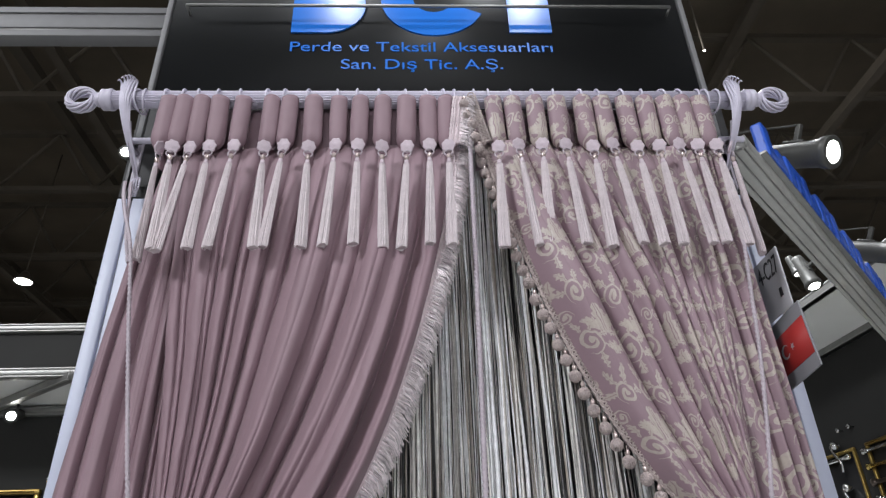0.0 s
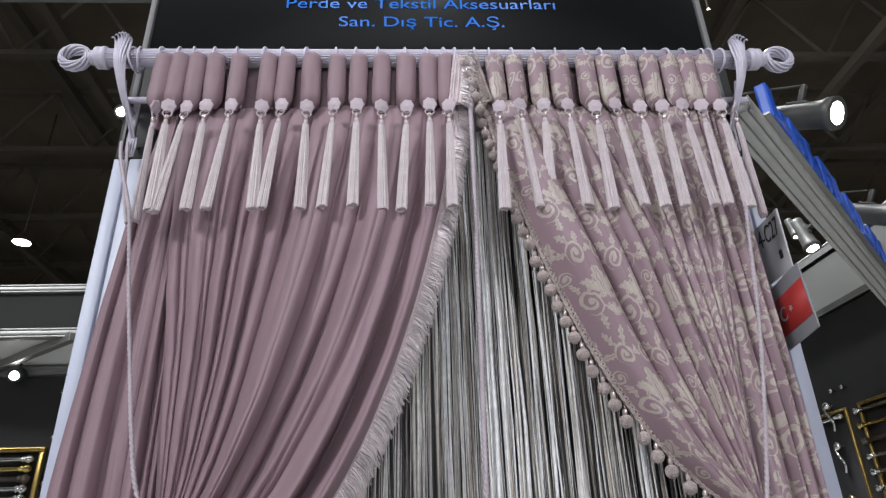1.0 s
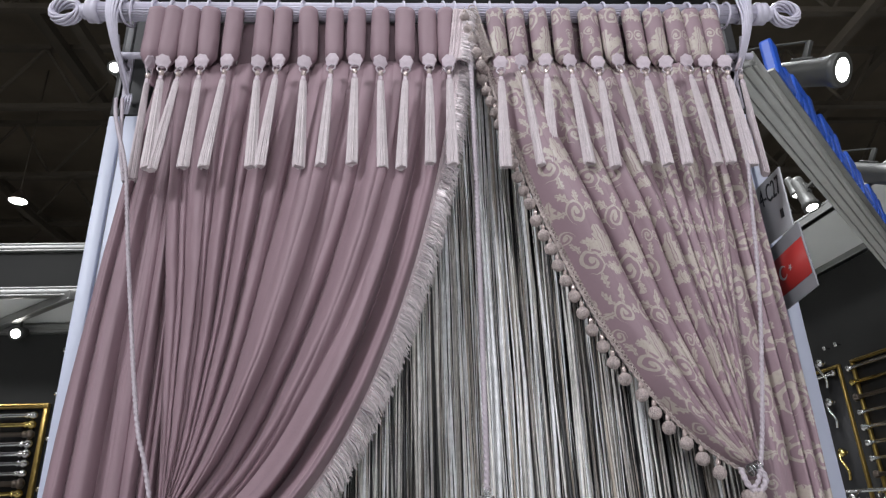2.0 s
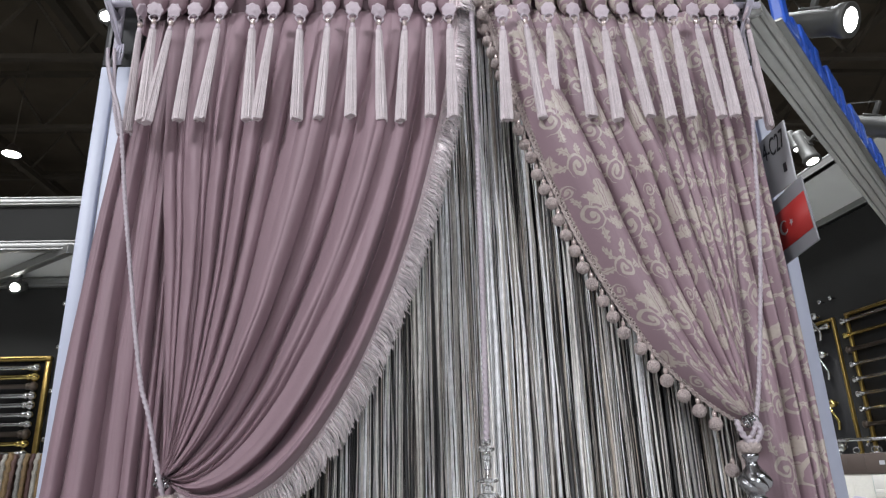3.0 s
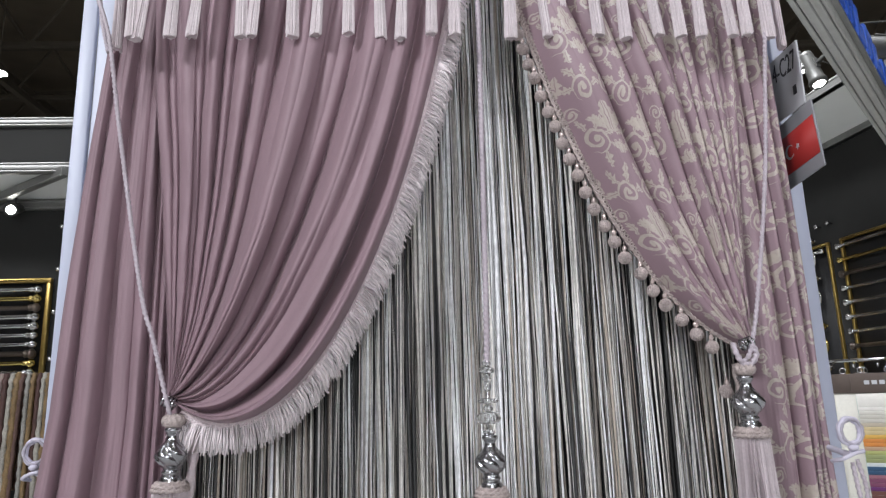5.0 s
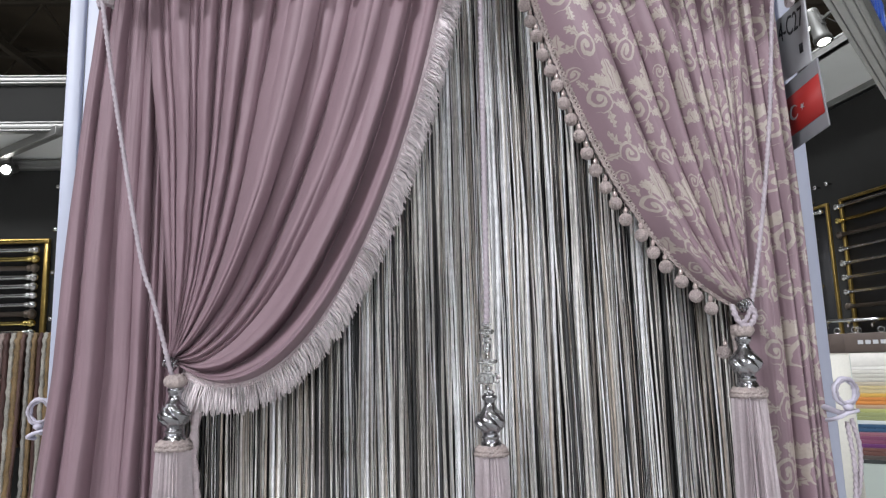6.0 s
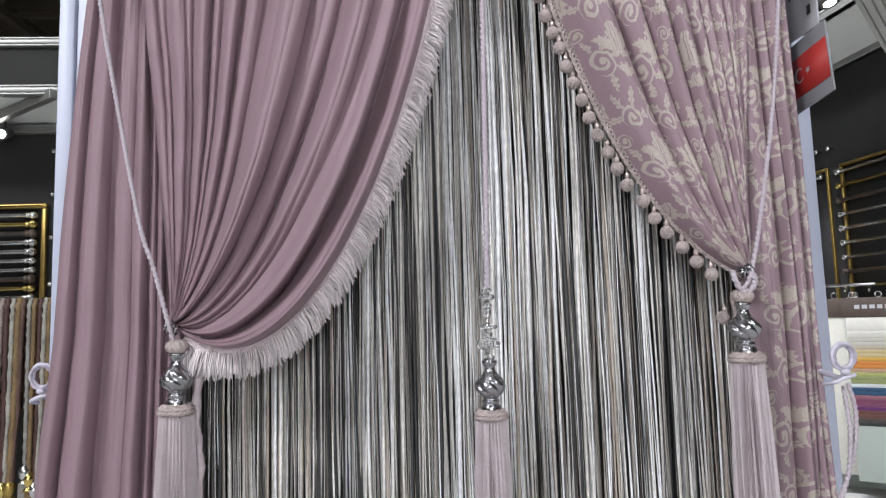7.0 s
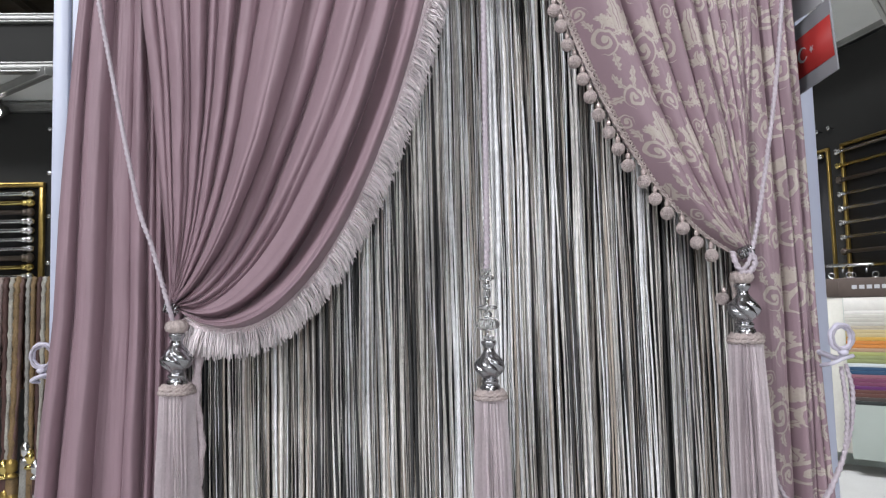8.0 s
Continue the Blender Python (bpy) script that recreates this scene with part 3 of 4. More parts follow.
def hang(top, mid, low, y0):
    """Lines that fall from the heading to the floor."""
    def line(u, v):
        z = HEAD + 0.012 - v * (HEAD - 0.03)
        a, b, c = (p[0] + (p[1] - p[0]) * u for p in (top, mid, low))
        w = (HEAD - z) / (HEAD - 1.45)
        x = a + (b - a) * math.sin(min(1.0, max(w, 0)) * math.pi / 2) if w < 1 else b + (c - b) * (w - 1) / (HEAD / (HEAD - 1.45) - 1)
        x += 0.006 * math.sin(4.2 * z + 3 * u) * (1 - u) * min(1, max(w, 0))
        return x, y0 - 0.02 * min(1, w), z
    return line


curtain_l = thing("curtain", pose(0, 0, 0), "plain mauve satin curtain, tied back, with a silk brush fringe", "curtain", "curtains on the rod")
curtain_r = thing("curtain", pose(0, 0, 0), "mauve and champagne scroll damask curtain, tied back, with a ball trim", "curtain", "curtains on the rod")

MAJOR_L = [0, 0.06, 0.095, 0.17, 0.21, 0.285, 0.33, 0.40, 0.48, 0.62, 0.72, 0.81, 0.915, 1.0]
MAJOR_R = [0, 0.055, 0.115, 0.18, 0.25, 0.325, 0.40, 0.48, 0.57, 0.67, 0.80, 1.0]
MINOR_L = [0, 0.06, 0.11, 0.165, 0.225, 0.28, 0.34, 0.40, 0.46, 0.52, 0.565, 0.63, 0.67, 0.735, 0.775, 0.84, 0.885, 0.95, 1.0]
MINOR_R = [0, 0.07, 0.14, 0.22, 0.29, 0.37, 0.46, 0.55, 0.65, 0.74, 0.84, 0.92, 1.0]
sheet("hanging_cloth", hang((-0.650, -0.53), (-0.727, -0.490), (-0.835, -0.50), 0.02), [0, 0.15, 0.37, 0.57, 0.70, 0.78, 0.85, 0.92, 1.0], lambda u, v, w: (0.008 + 0.26 * w * (0.45 + 0.55 * v)) * (0.2 if 0.37 < u < 0.57 else 1.0), 11, M_SATIN, curtain_l, 0.5, 300, 120, [0, 0.09, 0.24, 0.36, 0.50, 0.70, 0.79, 0.87, 1.0], lambda u, v: 0.0015 + 0.001 * math.sin(7 * v + 5 * u), 0.6, -0.25, (0.75, 1.0))
sheet("swag_cloth", left_line, MAJOR_L, swag_depth((-0.6, 0.052)), 5, M_SATIN, curtain_l, 1.3, 460, 150, MINOR_L, pleat_depth, 0.55, -0.30, (0.2, 0.95), lambda u: 0.42 + 0.95 * u)
sheet("hanging_cloth", hang((0.716, 0.54), (0.716, 0.575), (0.775, 0.575), 0.02), [0, 0.13, 0.27, 0.41, 0.55, 1.0], lambda u, v, w: 0.008 + 0.24 * min(w, 0.16), 12, M_DAMASK, curtain_r, 0.27, 260, 100, None, None, 0.45, -0.3, (0.85, 1.0))
sheet("swag_cloth", right_line, MAJOR_R, swag_depth((0.64, 0.128), 0.95), 8, M_DAMASK, curtain_r, 1.0, 460, 150, MINOR_R, lambda u, v: pleat_depth(u, v) * 0.5, 0.42, -0.25, (0.6, 1.0))


def heading(xs, x0, x1, mat, parent, seed):
    """Rows of stuffed pleats before a flat band, pinched at the foot."""
    rng = random.Random(seed)

    def line(u, v):
        return x0 + (x1 - x0) * u, 0.030, 2.630 - v * (2.622 - HEAD + 0.03)

    n = len(xs)
    cuts = [0] + sorted(min(max((x - x0) / (x1 - x0), 0.01), 0.99) for x in xs) + [1]
    sheet("band", line, cuts, lambda u, v, w: 0.010 + 0.012 * v, seed, mat, parent, 1.0, 220, 24)
    for x in xs:
        P, UV = [], []
        lean, r0 = rng.uniform(-0.004, 0.004), rng.uniform(0.0200, 0.0228)
        ph = rng.uniform(0, 6)
        for i in range(25):
            a = math.pi * 2 * i / 24
            col, uvs = [], []
            for j in range(15):
                v = j / 14
                r = r0 * (0.98 + 0.05 * math.sin(math.pi * min(1, v * 1.05)))
                if v > 0.84:
                    r *= 1 - 0.62 * ((v - 0.84) / 0.16) ** 1.2 + 0.10 * ((v - 0.84) / 0.16) * math.sin(9 * a + ph)
                r *= 1 + 0.05 * math.sin(5 * a + ph) * v * v * 1.6 + 0.05 * noise.noise(Vector((x * 9, math.cos(a) * 2, v * 5))) + 0.03 * noise.noise(Vector((x * 31, math.sin(a) * 4, v * 11)))
                col.append((x + lean * v + r * math.cos(a), -0.022 - r * 0.85 * math.sin(a), 2.625 - v * 0.158 + 0.0015 * math.sin(2 * a + ph)))
                uvs.append((x * 1.9 + r * a * 1.2, -0.14 * v))
            P.append(col)
            UV.append(uvs)
        ob = new("pleat", grid_mesh("pleat", P, UV, mat))
        ob.parent = parent
        ob.modifiers.new("cloth", "SOLIDIFY").thickness = 0.0015


heading([x * 0.987 for x in PLEATS_L] + [-0.652], -0.668, 0.066, M_SATIN, curtain_l, 21)
heading([x * 0.987 for x in PLEATS_R], 0.108, 0.735, M_DAMASK, curtain_r, 22)


def edge_points(line, x_top, n):
    """The free edge of a curtain, from the rod down to the tie."""
    pts = [Vector((x_top + (line(1, 0)[0] - x_top) * i / 12, -0.03, 2.615 + (HEAD - 2.615) * i / 12)) for i in range(12)]
    pts += [Vector(line(1, i / n)) for i in range(n + 1)]
    return pts


def even(pts, step):
    """Points at even steps along a line, with its direction."""
    out, need, i = [], 0.0, 0
    total = 0.0
    for a, b in zip(pts, pts[1:]):
        d = (b - a).length
        while need <= total + d:
            t = (need - total) / d
            out.append((a.lerp(b, t), (b - a).normalized()))
            need += step
        total += d
    return out


# brush fringe of the plain curtain
rf = random.Random(31)
edge_l = even(edge_points(left_line, 0.070, 160), 0.0022)
edge_l = edge_l[: int(len(edge_l) * 0.985)]
def beside(p, d, k):
    """A point k metres outside the free edge."""
    outw = Vector((-d.z, 0, d.x))
    return p + outw * k


fringe = part("fringe", [tube([beside(p, d, k * (0.3 + 0.7 * abs(d.z))) + Vector((0, -0.012 - 0.002 * (i % 2), 0)) for p, d in edge_l[::2]], 0.0034, 8, 2, 0.30, 160 * (-1) ** i) for i, k in enumerate((-0.012, -0.006, -0.001, 0.004, 0.009, 0.013))], M_BRAID_PALE, curtain_l, "pale pink braid head of the fringe")
pieces = []
for p, d in edge_l:
    outw = Vector((-d.z, 0, d.x))
    clump = Vector((0.07 * math.sin(p.x * 410 + p.z * 330), -0.1, 0.06 * math.cos(p.z * 290)))
    for rep in range(3):
        ln = rf.uniform(0.034, 0.046) * (1 + 0.18 * max(0.0, -outw.z))
        spread = clump + Vector((rf.gauss(0, 0.10), rf.gauss(-0.05, 0.12), rf.gauss(0, 0.08)))
        d0 = (outw * 0.9 + Vector((0, 0, -0.40)) + spread).normalized()
        d1 = (d0 * 0.6 + Vector((0.02, 0, -0.6)) + spread * 0.5).normalized()
        a = beside(p, d, 0.002 + 0.008 * abs(d.z)) + Vector((0, -0.013 + rf.uniform(-0.004, 0.004), 0))
        b = a + d0 * ln * 0.55
        c = b + d1 * ln * 0.45
        w = rf.uniform(0.0009, 0.0019)
        side = d * w
        dep = Vector((0, w, 0))
        pieces.append(([a - side, a + side, a - dep, b - side, b + side, b - dep, c - side * 0.8, c + side * 0.8, c - dep], [(0, 2, 5, 3), (2, 1, 4, 5), (1, 0, 3, 4), (3, 5, 8, 6), (5, 4, 7, 8), (4, 3, 6, 7), (6, 8, 7)]))
tagged(part("fringe_threads", pieces, M_SILK_THREAD, fringe, "loose pale pink silk threads"), kind="stuff")

# ball trim of the damask curtain
edge_r = even(edge_points(right_line, 0.094, 160), 0.002)
trim = part("ball_trim", [tube([beside(p, d, k) + Vector((0, -0.015, 0)) for p, d in edge_r], 0.0026, 8, 2, 0.4, w) for k, w in ((-0.003, 70), (0.0065, -80), (0.016, 70))], M_BRAID, curtain_r, "beige pink looped braid edging")
for p, d in even(edge_points(right_line, 0.094, 160), 0.0095):
    c = beside(p, d, 0.0065) + Vector((0, -0.018, 0))
    part("braid_loop", [tube(ring_points(c.x, c.y, c.z, 0.0080, 14, "xz"), 0.0015, 5, closed=True)], M_BRAID, trim)


def yarn_ball(r):
    """A ball wound with yarn: bands that run in three directions."""
    out = [sphere(r * 0.93, (0, 0, 0), 14)]
    for ax in range(3):
        for k in range(-2, 3):
            h = k * r * 0.36
            rr = math.sqrt(max(r * r - h * h, 1e-6))
            ring = ring_points(0, 0, 0, rr, 16, "xy")
            m = pose(0, 0, 0, *((0, 0, 0), (90, 25, 0), (20, 90, 0))[ax])
            out.append(tube([m @ Vector((a, b, h)) for a, b, _ in ring], r * 0.13, 5, closed=True))
    return out


# Random speckle in the colour stands for the shaded gaps between yarn turns.
M_YARN = material("beige_yarn_gap_speckle", (0.44, 0.37, 0.36), 0.7, scale=420, vary=0.6, bump=0.9, bump_scale=420)
ball_mesh = mesh_of("ball", yarn_ball(0.0112), M_YARN)
bead_mesh = mesh_of("bead", [lathe([(0.001, 0.0), (0.0035, -0.002), (0.0048, -0.007), (0.003, -0.012), (0.001, -0.013)], 12), tube([(0, 0, 0.006), (0, 0, -0.016)], 0.001, 5)], M_PEARL)
for p, d in even(edge_points(right_line, 0.094, 160), 0.0365)[:-1]:
    jit = Vector((rf.uniform(-0.002, 0.002), rf.uniform(-0.004, 0.004), rf.uniform(-0.002, 0.002)))
    side = -0.012 if d.z < -0.85 else -0.004
    at = p + Vector((side, -0.018, -0.004)) + jit
    bead = new("bead", bead_mesh)
    bead.parent, bead.location = trim, at
    ball = new("ball", ball_mesh)
    ball.parent, ball.location = trim, at + Vector((0, 0, -0.024))
    ball.rotation_euler = (rf.uniform(0, 3), rf.uniform(0, 3), rf.uniform(0, 3))

for x, z in ((0.512, 1.474),):
    bead = new("bead", bead_mesh)
    bead.parent, bead.location = trim, (x, -0.075, z)
    ball = new("ball", ball_mesh)
    ball.parent, ball.location = trim, (x - 0.004, -0.075, z - 0.022)
    ball.rotation_euler = (x * 40, z * 30, 0)
part("braid_tail", [tube([(0.535 - 0.002 * math.sin(i), -0.065, 1.50 - 0.01 * i) for i in range(9)], 0.004, 8, 2, 0.35, 80)], M_BRAID, trim)
tail = [Vector((-0.452 + 0.012 * i / 40 + 0.003 * math.sin(i * 0.5), -0.055, 1.42 - 0.0125 * i)) for i in range(44)]
part("fringe_tail", [tube(tail, 0.0075, 8, 2, 0.35, 60)], M_BRAID_PALE, fringe)

# curtain rings
first = None
for x in PLEATS_L + [-0.655, -0.716, -0.728, 0.062] + PLEATS_R + [0.118, 0.725, 0.755]:
    m = pose(x - 0.008, 0.0, ROD_Z - 0.006, 0, rf.uniform(-6, 6), rf.uniform(-14, 14))
    if first is None:
        first = part("curtain_ring", [tube(ring_points(0, 0, 0, 0.031, 32, "yz"), 0.0028, 8, closed=True)], M_LILAC)
        first.matrix_world = m
        tagged(first, "slim lilac-white ring on the fluted rod", "curtain ring", "rings on the rod")
    else:
        copy_thing(first, m)

# ---------------------------------------------------------------- string sheer
sheer = thing("string_sheer", pose(0, 0, 0), "string curtain of black, grey, taupe and silvery white strands", "string curtain")
part("header_tape", [box(-0.69, 0.72, 0.045, 0.055, 2.545, 2.575, 0.002)], M_SILK, sheer)
rs = random.Random(77)
pieces = []
x, singles = -0.66, 0
while x < 0.70:
    w = rs.choice((0.0009, 0.0012, 0.0016, 0.0022, 0.0032, 0.0044))
    y = rs.choice((0.028, 0.038, 0.05, 0.062))
    pts, ph, tw = [], rs.uniform(0, 6.28), rs.uniform(0, 0.8)
    v, f = [], []
    for k in range(13):
        z = 2.56 - k * 0.21
        dx = 0.0022 * math.sin(ph + 1.7 * k) + 0.0012 * math.sin(2.9 * k + ph * 3)
        a = tw * math.sin(0.9 * k + ph)
        ww = w * (0.75 + 0.35 * math.sin(ph * 2 + 1.3 * k))
        ca, sa = math.cos(a) * ww, math.sin(a) * ww
        cx, cy = x + dx, y + 0.003 * math.sin(k + ph)
        v += [(cx - ca, cy - sa, z), (cx + sa * 0.35, cy - ca * 0.35 - 0.0006, z), (cx + ca, cy + sa, z), (cx - sa * 0.35, cy + ca * 0.35 + 0.0006, z)]
    for k in range(12):
        for q in range(4):
            f.append((4 * k + q, 4 * k + (q + 1) % 4, 4 * k + 4 + (q + 1) % 4, 4 * k + 4 + q))
    if -0.46 < x < 0.56 and y < 0.055 and singles < 300:
        part("strand", [(v, f)], M_STRAND, sheer)
        singles += 1
    else:
        pieces.append((v, f))
    x += rs.choice((0.0011, 0.0014, 0.0018, 0.0024, 0.0036))
tagged(part("strand_mass", pieces, M_STRAND_REST, sheer), kind="stuff")

# ---------------------------------------------------------------- tassels


def skirt(length, r0, r1, n, seed, flat=0.7):
    """Threads that hang close together: a ribbed skirt with an uneven hem."""
    rng = random.Random(seed)
    k = n * 2
    hem = [rng.uniform(-0.02, 0.012) * length for _ in range(k)]
    rib = [rng.uniform(0.86, 1.08) if i % 2 else rng.uniform(0.72, 0.9) for i in range(k)]
    v, f = [], []
    rows = 9
    for j in range(rows):
        t = j / (rows - 1)
        r = r0 + (r1 - r0) * t ** 0.8
        for i in range(k):
            a = 2 * math.pi * i / k
            rr = r * (1 + (rib[i] - 1) * min(1, 0.5 + t))
            v.append((rr * math.cos(a + 0.05 * math.sin(3 * t + i)), rr * flat * math.sin(a), -length * t + (hem[i] if j == rows - 1 else 0)))
    for j in range(rows - 1):
        for i in range(k):
            f.append((j * k + i, j * k + (i + 1) % k, (j + 1) * k + (i + 1) % k, (j + 1) * k + i))
    f.append(tuple(range(k)))
    f.append(tuple(range((rows - 1) * k, rows * k))[::-1])
    return v, f


def rosette(r):
    """A seven-lobed button with a raised middle."""
    prof = [(r * 0.2, 0.003), (r * 0.85, 0.0025), (r * 0.97, 0.001), (r, -0.0005), (r * 0.95, -0.002), (r * 0.82, -0.0030), (r * 0.70, -0.0022), (r * 0.58, -0.0032), (r * 0.44, -0.0026), (r * 0.28, -0.0038), (r * 0.08, -0.0042)]
    v, f = lathe([(a, -b) for a, b in prof], 56, 7, 0.065)
    return [moved((v, f), pose(0, 0, 0, 114, 0, 0))]


def small_tassel(seed):
    t = thing("small_tassel", pose(0, 0, 0), "slim pale pink silk tassel hanging from a pearl rosette", "tassel", "tassels along the heading")
    part("rosette", rosette(0.0165), M_ROSE, t)
    part("loop", [tube(ring_points(0, -0.001, -0.024, 0.0100, 18, "xz", 0.95), 0.0019, 6, closed=True)], M_CORD, t)
    part("bead", [lathe([(0.001, -0.026), (0.0045, -0.029), (0.0062, -0.035), (0.0045, -0.041), (0.001, -0.044)], 12)], M_PEARL, t, "champagne pearl bead")
    part("cap", [lathe([(0.001, -0.043), (0.0048, -0.045), (0.0048, -0.052), (0.0058, -0.054), (0.006, -0.058)], 12)], M_ROSE, t)
    part("skirt", [moved(skirt(0.236, 0.0072, 0.0128, 16, seed), pose(0, 0, -0.057))], M_SILK, t, "pale silk threads", False)
    return t


kinds = []
rt = random.Random(9)
for i, x in enumerate(PLEATS_L + [-0.655] + PLEATS_R + [0.738]):
    edge = x in (-0.655, 0.738)
    m = pose(x * 0.970, -0.069 if not edge else -0.062, 2.440 + rt.uniform(-0.004, 0.004), rt.uniform(-8, -6) if not edge else 0, rt.uniform(-1.3, 1.3), rt.uniform(-22, 22) if not edge else 80)
    if i < 4:
        t = small_tassel(100 + i)
        t.matrix_world = m
        kinds.append(t)
    else:
        copy_thing(kinds[rt.randrange(4)], m)


def rope_roll(r, z, thick, n=40):
    return tube(ring_points(0, 0, z, r, n, "xy"), thick, 8, 2, 0.35, 90, closed=True)


def large_tassel(x, y, z, label, seed, ring=True):
    """A key tassel; z is the top of its metal head."""
    t = thing("key_tassel", pose(x, y, z), label, "tassel", "large tie-back tassels")
    if ring:
        part("turban", [lathe([(0.004, 0.024), (0.012, 0.023), (0.0172, 0.018), (0.0185, 0.011), (0.0172, 0.005), (0.012, 0.001)], 66, 11, 0.13, 60)], M_BRAID, t, "wound beige braid knob")
    prof = [(r * 0.87, z) for r, z in [(0.004, 0.002), (0.0155, 0.0), (0.0165, -0.004), (0.0135, -0.008), (0.0105, -0.012), (0.0115, -0.018), (0.0160, -0.024), (0.0230, -0.031), (0.0280, -0.039), (0.0298, -0.046), (0.0282, -0.053), (0.0235, -0.060), (0.0175, -0.065), (0.0150, -0.068), (0.0185, -0.071), (0.0185, -0.074), (0.0165, -0.077), (0.0205, -0.081), (0.0215, -0.086), (0.0225, -0.092)]]
    v, f = [], []
    n = 120
    fine = [(a[0] + (b[0] - a[0]) * k / 3, a[1] + (b[1] - a[1]) * k / 3) for a, b in zip(prof, prof[1:]) for k in range(3)] + [prof[-1]]
    prof = fine
    for r, zz in prof:
        g = 0.13 * math.exp(-((zz + 0.044) / 0.014) ** 2)
        for k in range(n):
            a = 2 * math.pi * k / n
            rr = r * (1 + g * ((1 - 2 * (1 - abs(math.cos(2.5 * (a + 42 * zz)))) ** 1.6)))
            v.append((rr * math.cos(a), rr * math.sin(a), zz))
    for i in range(len(prof) - 1):
        for k in range(n):
            f.append((i * n + k, (i + 1) * n + k, (i + 1) * n + (k + 1) % n, i * n + (k + 1) % n))
    part("metal_head", [(v, f)], M_CHROME, t, "swirled pewter head")
    part("collar", [rope_roll(0.0215, -0.091, 0.0042, 56), rope_roll(0.0255, -0.095, 0.0042, 56), rope_roll(0.0275, -0.101, 0.0040, 56)], M_BRAID, t, "beige rope collar")
    bpy.context.view_layer.update()
    part("skirt", [moved(skirt(0.27, 0.0285, 0.0365, 95, seed, 0.9), pose(0, 0, -0.104))], M_SILK, t, "long pale pink silk threads", False)
    return t


def cord(parent, pts, r, label, steps=24, name="cord"):
    ob = part(name, [moved(tube(glide(pts, steps * 3), r * 1.05, 10, 2, 0.2, 92), parent.matrix_world.inverted())], M_CORD, parent, label)
    return ob


tie = large_tassel(-0.4765, -0.082, 1.419, "large silk tassel tie-back with swirled pewter head, plain curtain", 301)
cord(tie, [(-0.756, 0.058, 2.43), (-0.722, 0.0, 2.35), (-0.672, -0.07, 2.25), (-0.628, -0.104, 2.14), (-0.595, -0.104, 1.95), (-0.540, -0.102, 1.66), (-0.512, -0.102, 1.568), (-0.486, -0.098, 1.468), (-0.478, -0.086, 1.43)], 0.0036, "lilac twisted cord", 40)
cord(tie, [(-0.742, 0.060, 2.43), (-0.712, 0.01, 2.35), (-0.668, -0.06, 2.22), (-0.632, -0.098, 2.12)], 0.0034, "lilac twisted cord", 40)
tie = large_tassel(0.073, -0.065, 1.388, "large silk tassel with pewter head hung below crystal beads", 302, False)
cord(tie, [(0.088, 0.015, 2.60), (0.090, -0.04, 2.50), (0.086, -0.06, 2.20), (0.082, -0.065, 1.95), (0.076, -0.065, 1.60), (0.073, -0.065, 1.515)], 0.0050, "pale twisted cord", 40)
tie = large_tassel(0.525, -0.118, 1.478, "large silk tassel tie-back with swirled pewter head, damask curtain", 303)
cord(tie, [(0.79, 0.05, 2.43), (0.735, -0.02, 2.32), (0.690, -0.08, 2.22), (0.660, -0.10, 2.137), (0.622, -0.106, 1.872), (0.575, -0.112, 1.64), (0.540, -0.125, 1.528), (0.520, -0.128, 1.500)], 0.0036, "lilac twisted cord", 40)
cord(tie, [(0.542, -0.125, 1.533), (0.546, -0.128, 1.516), (0.534, -0.130, 1.499), (0.520, -0.130, 1.500), (0.511, -0.128, 1.515), (0.512, -0.115, 1.535)], 0.0046, "cord loop", 10)
for x, y, z, tilt in ((-0.486, -0.083, 1.462, 25), (0.536, -0.118, 1.535, -20)):
    g = thing("tieback_clip", pose(x, y, z, 20, tilt, 0), "small chrome spring clip gathering the tied curtain", "clip", "tie-back clips")
    for dx in (-0.009, -0.003, 0.003, 0.009):
        part("coil", [tube(ring_points(dx, 0, 0, 0.0095, 18, "yz"), 0.0019, 6, closed=True)], M_CHROME, g)
    part("pin", [tube([(-0.014, 0, 0), (0.014, 0, 0)], 0.0025, 6)], M_CHROME, g)

# crystal drop on the middle cord
drop = thing("crystal_drop", pose(0.0725, -0.065, 1.515), "string of clear crystal beads above the middle tassel", "crystal beads")
for r, z0, h in ((0.0085, 0.0, 0.010), (0.0145, -0.013, 0.012), (0.0085, -0.028, 0.010), (0.0075, -0.041, 0.018), (0.019, -0.067, 0.010), (0.0085, -0.080, 0.012), (0.0225, -0.097, 0.022), (0.011, -0.122, 0.010)):
    prof = [(r * 0.45, z0 + h / 2), (r * 0.85, z0 + h * 0.35), (r, z0 + h * 0.08), (r, z0 - h * 0.08), (r * 0.85, z0 - h * 0.35), (r * 0.45, z0 - h / 2)]
    part("crystal", [lathe(prof, 12)], M_GLASS, drop, smooth=False)
part("spindle", [tube([(0, 0, 0.01), (-0.0015, 0, -0.136)], 0.0028, 8)], M_STEEL, drop)

